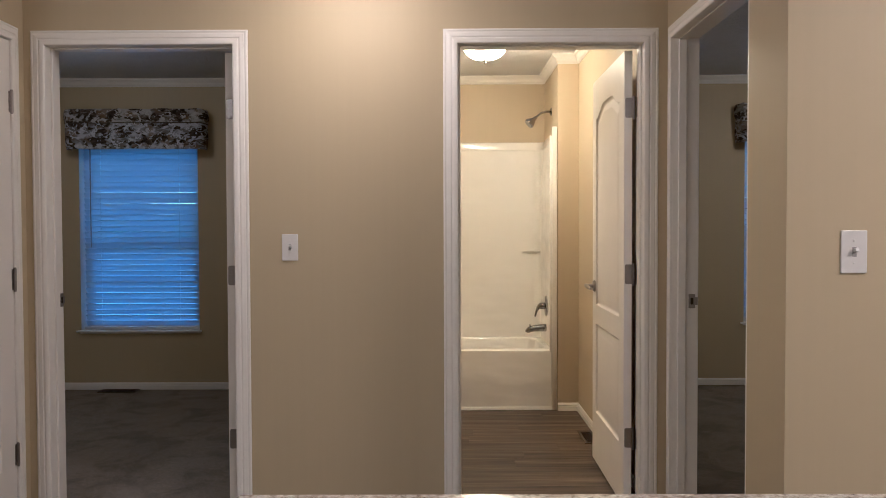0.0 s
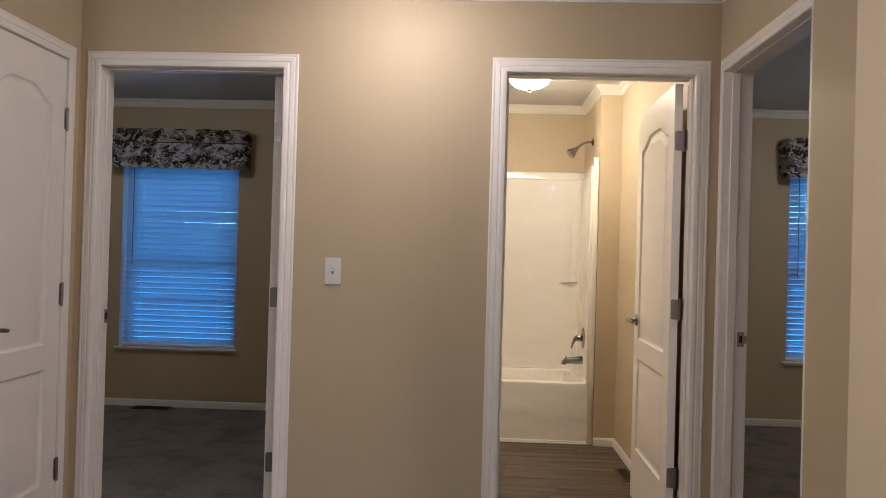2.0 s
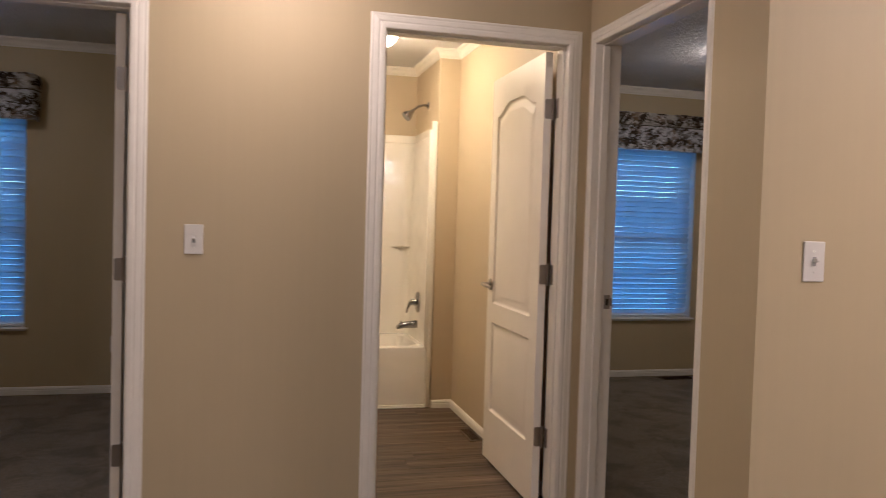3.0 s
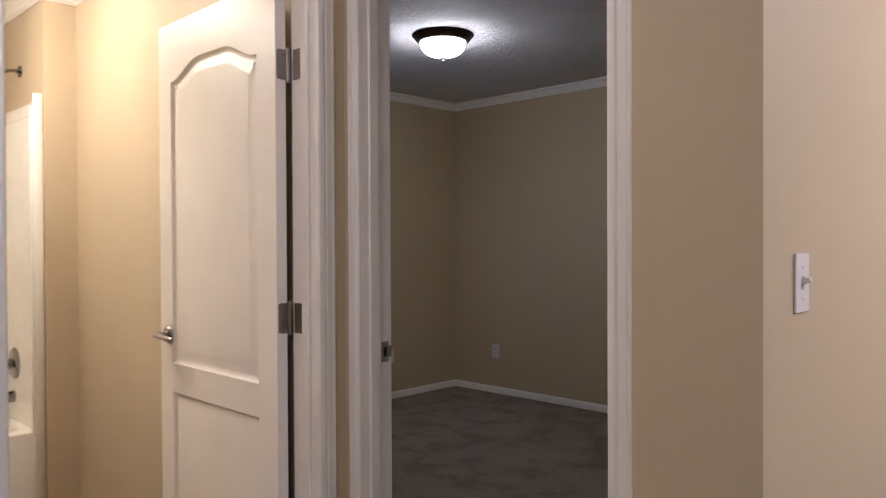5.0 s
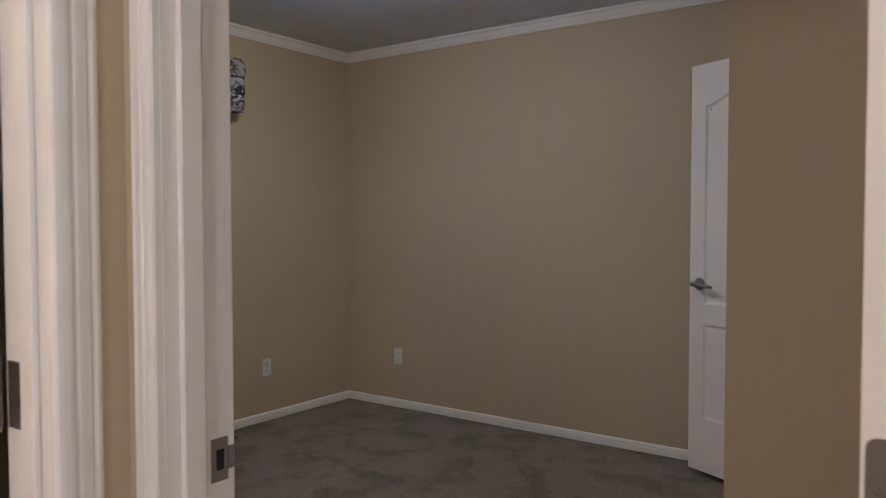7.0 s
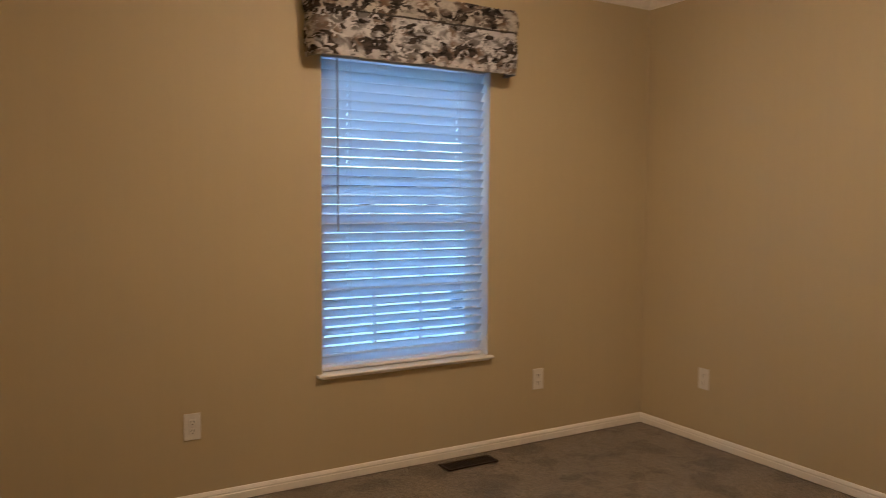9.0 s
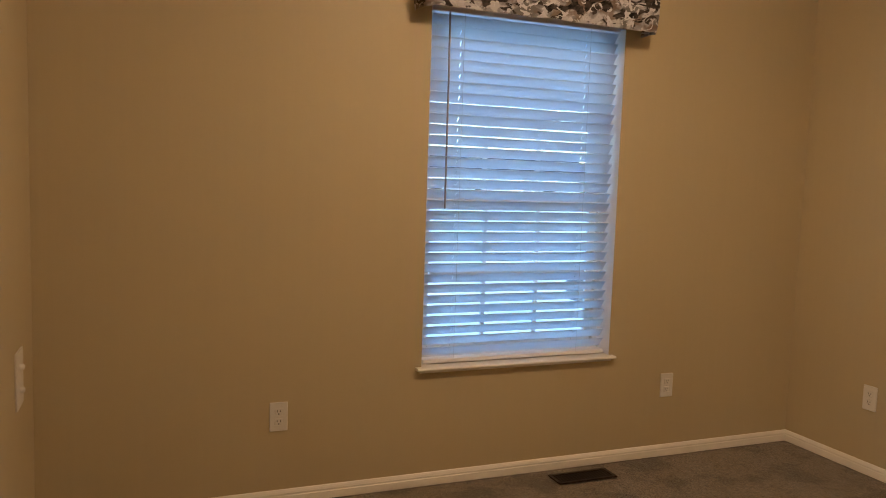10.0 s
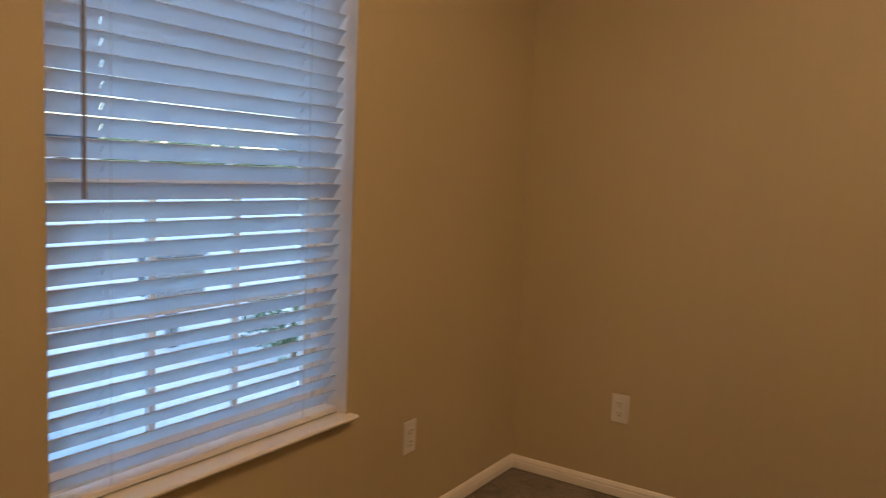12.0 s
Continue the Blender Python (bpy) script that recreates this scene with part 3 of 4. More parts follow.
# left bedroom: leaf swung in, hinged on the jamb beside the switch
d1 = door_frame("door_1", 'x', *L_OPEN, 0.0, 0.105, "white cased doorway with its door swung inward", 0.5)
leaf = door_leaf("leaf", 0.800, d1)
leaf.matrix_local = pose(-0.573, 0.120, 0, 0, 0, 94)
for z in (0.332, 1.070, 1.812):
    part("hinge_leaf", box(-0.5075, -0.5045, 0.068, 0.106, z - 0.044, z + 0.044, 0.001), M_NICKEL, d1, "nickel hinge leaf on the jamb")
strike_plate(d1, Matrix.Translation((-1.304, 0.088, 0.965)) @ Matrix(((0, 1, 0, 0), (1, 0, 0, 0), (0, 0, 1, 0), (0, 0, 0, 1))))

# bathroom: leaf swung in against the side wall
d2 = door_frame("door_2", 'x', *B_OPEN, 0.0, 0.105, "white cased bathroom doorway with its door standing open", 0.4)
leaf = door_leaf("leaf", 0.762, d2)
leaf.matrix_local = pose(1.205, 0.122, 0, 0, 0, 89.4)

for z in (0.332, 1.070, 1.812):
    part("hinge_leaf", box(1.2542, 1.2567, 0.067, 0.1055, z - 0.044, z + 0.044, 0.0008), M_NICKEL, d2, "nickel hinge leaf on the jamb")

# bedroom: leaf swung in, its hinge edge facing the hall
d3 = door_frame("door_3", 'y', *R_OPEN, 1.361, 1.458, "white cased bedroom doorway with its door swung inward", 0.4, slim=0.93)
leaf = door_leaf("leaf", 0.790, d3)
leaf.matrix_local = pose(1.508, -0.845, 0, 0, 0, 0)
strike_plate(d3, Matrix.Translation((1.444, -0.080, 0.968)) @ Matrix(((1, 0, 0, 0), (0, -1, 0, 0), (0, 0, 1, 0), (0, 0, 0, 1))))

# hall closet: closed
d4 = door_frame("door_4", 'y', -0.716, -0.100, -1.510, -1.407, "closed white two-panel closet door with nickel lever", 0.3, (0, 1))
leaf = door_leaf("leaf", 0.596, d4, leaf_edge=False, pin=1)
leaf.matrix_local = Matrix.Translation((-1.405, -0.110, 0)) @ Matrix.Rotation(radians(-90), 4, 'Z')

# bedroom wardrobe: leaf standing open towards the far wall
d5 = door_frame("door_5", 'x', 3.53, 4.33, -0.530, -0.436, "white wardrobe door standing open beside the far wall", 0.4, (0, 1))
leaf = door_leaf("leaf", 0.780, d5)
leaf.matrix_local = pose(4.315, -0.395, 0.012, 0, 0, 64)


# ---- windows ----
def make_window(name, x0, x1, z0, z1, yw, label):
    root = new(name)
    tagged(root, label, "window", kind="structure")
    root.location = (x0, yw, z0)
    w, h = x1 - x0, z1 - z0
    # painted lining of the deep reveal
    t = 0.0015
    for a, b, c, d in ((0, t, 0, h), (w - t, w, 0, h), (t, w - t, h - t, h)):
        part("reveal_lining", box(a, b, 0.003, 0.19, c, d), M_SASH, root)
    # stool with nose and horns
    bm = bmesh.new()
    prof = [(0.0, 0.0), (0.030, 0.0), (0.034, 0.003), (0.035, 0.0065), (0.033, 0.010), (0.029, 0.0125), (0.0, 0.0125)]
    add_sweep(bm, prof, (-0.026, 0, -0.0055), (w + 0.018, 0, -0.0055), (0, -1, 0), (0, 0, 1))
    add_box(bm, t, w - t, 0.0, 0.16, -0.0, 0.007)
    part("sill", bm, M_TRIM, root, "white painted window stool")
    bm = bmesh.new()
    add_sweep(bm, [(0, 0), (0.008, 0.002), (0.011, 0.009), (0.011, 0.015), (0, 0.015)], (-0.006, 0, -0.0205), (w + 0.006, 0, -0.0205), (0, -1, 0), (0, 0, 1))
    part("apron", bm, M_TRIM, root)
    # vinyl frame
    fy0, fy1 = 0.105, 0.185
    f = 0.030
    for a, b, c, d in ((t, t + f, 0.007, h - t), (w - t - f, w - t, 0.007, h - t), (t + f, w - t - f, 0.007, 0.007 + f), (t + f, w - t - f, h - t - f, h - t)):
        part("frame", box(a, b, fy0, fy1, c, d, 0.003), M_SASH, root)
    mid = h * 0.465
    for sash, c0, c1, sy in (("lower_sash", 0.007 + f, mid + 0.018, 0.122), ("upper_sash", mid - 0.018, h - t - f, 0.150)):
        a0, a1 = t + f, w - t - f
        s = 0.034
        bm = bmesh.new()
        for a, b, c, d in ((a0, a0 + s, c0, c1), (a1 - s, a1, c0, c1), (a0 + s, a1 - s, c0, c0 + s), (a0 + s, a1 - s, c1 - s, c1)):
            add_box(bm, a, b, sy, sy + 0.026, c, d, 0.002)
        so = part(sash, bm, M_SASH, root)
        p = part("pane", box(a0 + s - 0.004, a1 - s + 0.004, sy + 0.010, sy + 0.015, c0 + s - 0.004, c1 - s + 0.004), M_GLASS, so)
        p.visible_shadow = False
        g0, g1, e0, e1 = a0 + s, a1 - s, c0 + s, c1 - s
        for k in (1, 2):
            x = g0 + (g1 - g0) * k / 3
            part("muntin", box(x - 0.009, x + 0.009, sy + 0.003, sy + 0.022, e0, e1), M_SASH, so)
        z = (e0 + e1) / 2
        for k in range(3):
            xa, xb = g0 + (g1 - g0) * k / 3, g0 + (g1 - g0) * (k + 1) / 3
            part("muntin", box(xa + 0.0092, xb - 0.0092, sy + 0.005, sy + 0.020, z - 0.009, z + 0.009), M_SASH, so)
    return root


make_window("window_1", *WL, YWL, "white double-hung window with grid bars behind a blind")
make_window("window_2", *W2, YW2, "white double-hung window with grid bars behind a blind")


def make_blind(w, h, tilt):
    """Two-inch slat blind; origin at the opening's lower left front corner."""
    root = new("window_blind")
    tagged(root, "white faux-wood slat blind, lowered with tilted slats", "blind", group="window blinds")
    yc = 0.052
    part("headrail", box(0.012, w - 0.012, yc - 0.026, yc + 0.026, h - 0.058, h - 0.010, 0.003), M_SASH, root)
    part("bottom_rail", box(0.014, w - 0.014, yc - 0.025, yc + 0.025, 0.012, 0.030, 0.004, 2), M_SASH, root)
    # one curved slat section, shared
    bm = bmesh.new()
    n = 10
    half, th = 0.0253, 0.0028
    top, bot = [], []
    for k in range(n + 1):
        s = -1 + 2 * k / n
        crown = 0.0022 * (1 - s * s)
        top.append((s * half, crown + th / 2))
        bot.append((s * half, crown - th / 2))
    cords = (0.150, w - 0.168)

    def strip(x0, x1, k0, k1):
        """One stretch of the slat's curved section, from edge step k0 to k1."""
        ring = top[k0:k1 + 1] + bot[k0:k1 + 1][::-1]
        a = [bm.verts.new((x0 - w / 2, y, z)) for y, z in ring]
        b = [bm.verts.new((x1 - w / 2, y, z)) for y, z in ring]
        for k in range(len(ring)):
            j = (k + 1) % len(ring)
            bm.faces.new((a[k], a[j], b[j], b[k]))
        bm.faces.new(a)
        bm.faces.new(b)

    # slots for the lift cords
    x = 0.018
    for c in cords:
        strip(x, c - 0.0014, 0, n)
        strip(c - 0.0014, c + 0.0014, 0, 3)
        strip(c - 0.0014, c + 0.0014, 7, n)
        x = c + 0.0014
    strip(x, w - 0.014, 0, n)
    slat = part("slat", bm, M_SLAT, root, smooth=True)
    pitch = 0.0445
    rng = random.Random(5)
    z = 0.060
    k = 0
    while z < h - 0.075:
        ob = slat if k == 0 else slat.copy()
        if k:
            scene.collection.objects.link(ob)
        ob.matrix_local = pose(w / 2 + rng.uniform(-0.001, 0.001), yc, z + rng.uniform(-0.0004, 0.0004), tilt + rng.uniform(-0.18, 0.18), rng.uniform(-0.08, 0.08), 0)
        z += pitch
        k += 1
    for x in (cords[0] + 0.006, cords[1] + 0.006):
        for y in (yc - 0.024, yc + 0.024):
            part("ladder_cord", tube([(x, y, 0.03), (x, y, h - 0.05)], 0.0008, 6), M_CORD, root)
    part("tilt_wand", tube([(0.084, yc - 0.036, h - 0.06), (0.085, yc - 0.040, h - 0.30), (0.086, yc - 0.041, 0.668)], 0.0042, 8), M_WAND, root, "slim grey tilt wand", smooth=True)
    return root


make_blind(W2[1] - W2[0], W2[3] - W2[2], -51.0).matrix_basis = Matrix.Translation((W2[0], YW2, W2[2]))
make_blind(WL[1] - WL[0], WL[3] - WL[2], -55.0).matrix_basis = Matrix.Translation((WL[0], YWL, WL[2]))


def make_valance(width):
    """Soft cloth valance on a rod; origin at the wall, middle of its lower edge."""
    root = new("window_valance")
    tagged(root, "grey, black and tan camouflage-print cloth valance above the window, lamplight painted into its upper band", "valance", group="window valances")
    deep, r = 0.135, 0.045

    def line(u):
        """Place along the return, front and return again: u from 0 to 1."""
        total = 2 * (deep - r) + width - 2 * r + math.pi * r
        s = u * total
        if s < deep - r:
            return Vector((-width / 2, -s)), Vector((-1, 0))
        s -= deep - r
        if s < math.pi * r / 2:
            a = s / r
            return Vector((-width / 2 + r - r * math.cos(a), -(deep - r) - r * math.sin(a))), Vector((-math.cos(a), -math.sin(a)))
        s -= math.pi * r / 2
        if s < width - 2 * r:
            return Vector((-width / 2 + r + s, -deep)), Vector((0, -1))
        s -= width - 2 * r
        if s < math.pi * r / 2:
            a = s / r
            return Vector((width / 2 - r + r * math.sin(a), -(deep - r) - r * math.cos(a))), Vector((math.sin(a), -math.cos(a)))
        s -= math.pi * r / 2
        return Vector((width / 2, -(deep - r) + s)), Vector((1, 0))

    def sheet(name, zs, out, seed, amp, sag):
        bm = bmesh.new()
        n = 150
        rows = []
        for ring in (0, 1):
            for j, z in enumerate(zs if ring == 0 else zs[::-1]):
                row = []
                for i in range(n + 1):
                    u = i / n
                    p, nrm = line(u)
                    fold = noise.noise((u * 26, z * 7, seed)) * amp + noise.noise((u * 9, z * 3, seed + 3)) * amp * 1.5
                    edge = 0.006 * noise.noise((u * 14, seed, 5.5)) + (0.004 * noise.noise((u * 60, seed, 1.5)))
                    o = out(z) + fold - 0.0016 * ring
                    zz = z + edge - sag * math.sin(math.pi * u)
                    row.append(bm.verts.new((p.x + nrm.x * o, min(p.y + nrm.y * o, -0.001), zz)))
                rows.append(row)
        for a, b in zip(rows, rows[1:] + rows[:1]):
            for i in range(n):
                bm.faces.new((a[i], a[i + 1], b[i + 1], b[i]))
        # the upper band gets the cloth copy with lamplight in its colour
        return part(name, bm, M_VAL if name == "lower_skirt" else M_VAL_LAMPLIT, root, smooth=True)

    sheet("lower_skirt", [0.0, 0.03, 0.07, 0.12, 0.17, 0.205, 0.23], lambda z: 0.004 + 0.010 * math.sin(math.pi * min(1, z / 0.23)), 1.3, 0.004, 0.0)
    sheet("upper_band", [0.212, 0.220, 0.245, 0.275, 0.300, 0.318, 0.330], lambda z: 0.006 + 0.014 * max(0.0, math.sin(math.pi * (z - 0.212) / 0.118)) ** 0.6, 7.7, 0.005, 0.0)
    pts = []
    for i in range(81):
        p, nrm = line(i / 80)
        o = 0.010 + 0.004 * noise.noise((i * 0.32, 0.9, 2.0))
        pts.append((p.x + nrm.x * o, min(p.y + nrm.y * o, -0.005), 0.214 + 0.003 * noise.noise((i * 0.2, 4.4, 1.0))))
    part("piping", tube(pts, 0.0045, 6), M_PIPING, root, "dark piping between the two bands", smooth=True)
    part("rod", tube([(-width / 2 + 0.004, -0.002, 0.27), (-width / 2 + 0.004, -deep + 0.03, 0.27), (-width / 2 + 0.03, -deep + 0.006, 0.27),
                      (width / 2 - 0.03, -deep + 0.006, 0.27), (width / 2 - 0.004, -deep + 0.03, 0.27), (width / 2 - 0.004, -0.002, 0.27)], 0.006, 8), M_TRIM, root, "white curtain rod")
    return root


valance = make_valance(1.065)
valance.matrix_basis = Matrix.Translation((3.280, YW2, 1.953)) @ Matrix.Diagonal((1, 1, 0.94, 1))
copy_thing(valance, Matrix.Translation((-2.018, YWL, 1.902)))


# ---- ceiling lamps ----
def make_lamp(x, y, z, bowl_material, label, ring=0.180, drop=0.0):
    """Flush lamp: a canopy of radius ring, and the bowl drop lower than it."""
    root = new("ceiling_lamp")
    root.location = (x, y, z)
    tagged(root, label, "lamp", group="flush ceiling lamps")
    prof = [(0, 0), (1.0, 0), (1.011, -0.004), (0.978, -0.012), (0.933, -0.016), (0.911, -0.026), (0.833, -0.040), (0.794, -0.044), (0.733, -0.044), (0.711, -0.036), (0, -0.036)]
    part("canopy", lathe([(a * ring, b) for a, b in prof], 48), M_BRONZE, root, "dark bronze canopy ring", smooth=True)
    pts = [(0.134, -0.040 - drop)]
    if drop:
        part("stem", lathe([(0, -0.036), (0.009, -0.036), (0.009, -0.10), (0, -0.10)], 14), M_NICKEL, root)
    for k in range(1, 13):
        a = k / 12 * math.pi / 2
        pts.append((0.134 * math.cos(a) ** 0.85 if k < 12 else 0.0, -0.046 - drop - 0.084 * math.sin(a)))
    part("glass_bowl", lathe(pts, 48), bowl_material, root, "lit frosted glass bowl", smooth=True)
    fin = [(0, -0.131), (0.016, -0.131), (0.017, -0.135), (0.009, -0.139), (0.006, -0.144), (0.010, -0.149), (0.009, -0.155), (0, -0.159)]
    part("finial", lathe([(a, b - drop) for a, b in fin], 18), M_NICKEL, root, "small nickel finial", smooth=True)
    return root


make_lamp(0.03, -0.54, Z_HALL, M_BOWL_HALL, "lit flush ceiling lamp with bronze ring and frosted bowl")
make_lamp(0.655, 1.50, Z_BATH, M_BOWL_BATH, "lit flush bathroom ceiling lamp with frosted bowl", 0.125, 0.012)
make_lamp(3.15, 1.34, Z_BED, M_BOWL_BED, "lit flush bedroom ceiling lamp with bronze ring and frosted bowl")
make_lamp(-2.06, 1.30, Z_LEFT, M_BOWL_LEFT, "lit flush bedroom ceiling lamp with bronze ring and frosted bowl")
# added fill lamp, never in view, placed to brighten the hall walls
make_lamp(-1.6, -3.4, Z_HALL + 0.003, M_BOWL_FILL, "unseen ceiling lamp with lit frosted bowl, added as fill light for the hall")
make_lamp(2.6, -2.5, Z_HALL + 0.003, M_BOWL_KITCHEN, "lit flush kitchen ceiling lamp with frosted bowl")
# second added fill lamp, also out of view, for the closet side
make_lamp(1.5, -4.3, Z_HALL + 0.003, M_BOWL_FILL, "unseen ceiling lamp with lit frosted bowl, added as fill light for the hall")


# ---- switches, sockets, floor registers ----
def make_switch():
    root = new("light_switch")
    tagged(root, "white toggle light switch plate on the wall", "switch", group="wall switches")
    part("plate", box(-0.035, 0.035, -0.006, 0.0, -0.0575, 0.0575, 0.0025, 2), M_PLATE, root)
    # thin grey block paints the shade in the toggle opening
    bm = bmesh.new()
    add_box(bm, -0.0060, 0.0060, -0.0064, -0.004, -0.0130, 0.0130)
    part("toggle_slot_shade", bm, M_SHADE, root, "toggle opening with its shade painted grey")
    bm = box(-0.0046, 0.0046, -0.022, -0.004, -0.0052, 0.0052, 0.001)
    tg = part("toggle", bm, M_PLATE, root)
    tg.matrix_local = pose(0, 0, 0, -18, 0, 0)
    for z in (-0.030, 0.030):
        part("screw", lathe([(0, 0), (0.0033, 0), (0.0028, 0.0012), (0, 0.0014)], 10, Matrix.Translation((0, -0.006, z)) @ Matrix.Rotation(radians(90), 4, 'X')), M_PLATE, root)
    return root


def make_outlet():
    root = new("power_outlet")
    tagged(root, "white duplex power outlet plate low on the wall", "outlet", group="wall outlets")
    part("plate", box(-0.035, 0.035, -0.006, 0.0, -0.0575, 0.0575, 0.0025, 2), M_PLATE, root)
    for z in (-0.0195, 0.0195):
        so = part("socket", box(-0.0165, 0.0165, -0.0078, -0.004, z - 0.0135, z + 0.0135, 0.003, 2), M_PLATE, root)
        for x, hh in ((-0.0062, 0.0042), (0.0062, 0.0035)):
            part("slot", box(x - 0.0011, x + 0.0011, -0.0085, -0.0070, z - hh + 0.003, z + hh + 0.003), M_SLOT, so)
        part("slot", lathe([(0, 0), (0.0024, 0), (0.0024, 0.0012), (0, 0.0012)], 10, Matrix.Translation((0, -0.0073, z - 0.008)) @ Matrix.Rotation(radians(90), 4, 'X')), M_SLOT, so)
    part("screw", lathe([(0, 0), (0.003, 0), (0.0025, 0.0012), (0, 0.0014)], 10, Matrix.Translation((0, -0.006, 0)) @ Matrix.Rotation(radians(90), 4, 'X')), M_PLATE, root)
    return root


sw = make_switch()
sw.matrix_basis = Matrix.Translation((-0.265, 0.0, 1.198))
copy_thing(sw, Matrix.Translation((1.501, -1.232, 1.211)))
outlet = make_outlet()
outlet.matrix_basis = Matrix.Translation((2.229, YW2, 0.352))
copy_thing(outlet, Matrix.Translation((4.070, YW2, 0.348)))
copy_thing(outlet, pose(XF, 2.388, 0.356, 0, 0, -90))
copy_thing(outlet, Matrix.Translation((-0.969, YWL, 0.350)))


def make_wide_plate():
    root = new("wall_plate")
    tagged(root, "large white wall plate with two small sockets near the corner", "wall plate")
    part("plate", box(-0.062, 0.062, -0.007, 0.0, -0.088, 0.088, 0.0025, 2), M_PLATE, root)
    for z in (-0.036, 0.036):
        part("socket", lathe([(0, 0), (0.011, 0), (0.010, 0.008), (0.006, 0.012), (0, 0.012)], 16, Matrix.Translation((0, -0.007, z)) @ Matrix.Rotation(radians(90), 4, 'X')), M_PLATE, root)
    return root


make_wide_plate().matrix_basis = pose(1.384, 2.53, 0.645, 0, 0, 90)


def make_register(w, d, label, paint):
    root = new("floor_register")
    tagged(root, label, "vent", group="floor registers")
    bm = bmesh.new()
    for x0, x1, y0, y1 in ((-w / 2, w / 2, -d / 2, -d / 2 + 0.016), (-w / 2, w / 2, d / 2 - 0.016, d / 2), (-w / 2, -w / 2 + 0.018, -d / 2 + 0.016, d / 2 - 0.016), (w / 2 - 0.018, w / 2, -d / 2 + 0.016, d / 2 - 0.016)):
        add_box(bm, x0, x1, y0, y1, 0.0, 0.005, 0.0015)
    part("frame", bm, paint, root)
    part("duct", box(-w / 2 + 0.017, w / 2 - 0.017, -d / 2 + 0.015, d / 2 - 0.015, 0.0, 0.0008), M_SLOT, root)
    n = 16
    bm = box(-0.0022, 0.0022, -d / 2 + 0.016, d / 2 - 0.016, 0.0008, 0.0042)
    first = part("louver", bm, paint, root)
    for k in range(n):
        ob = first if k == 0 else first.copy()
        if k:
            scene.collection.objects.link(ob)
        ob.matrix_local = Matrix.Translation((-w / 2 + 0.018 + (w - 0.036) * (k + 0.5) / n, 0, 0))
    return root


reg = make_register(0.295, 0.105, "dark brown metal floor register set in the carpet", M_BRONZE)
reg.matrix_basis = Matrix.Translation((3.550, 2.735, 0.002))
copy_thing(reg, Matrix.Translation((-2.185, 2.665, 0.002)))
reg = make_register(0.27, 0.09, "brown metal floor register set in the vinyl floor", M_BROWN)
reg.matrix_basis = pose(1.272, 1.31, 0.001, 0, 0, 90)


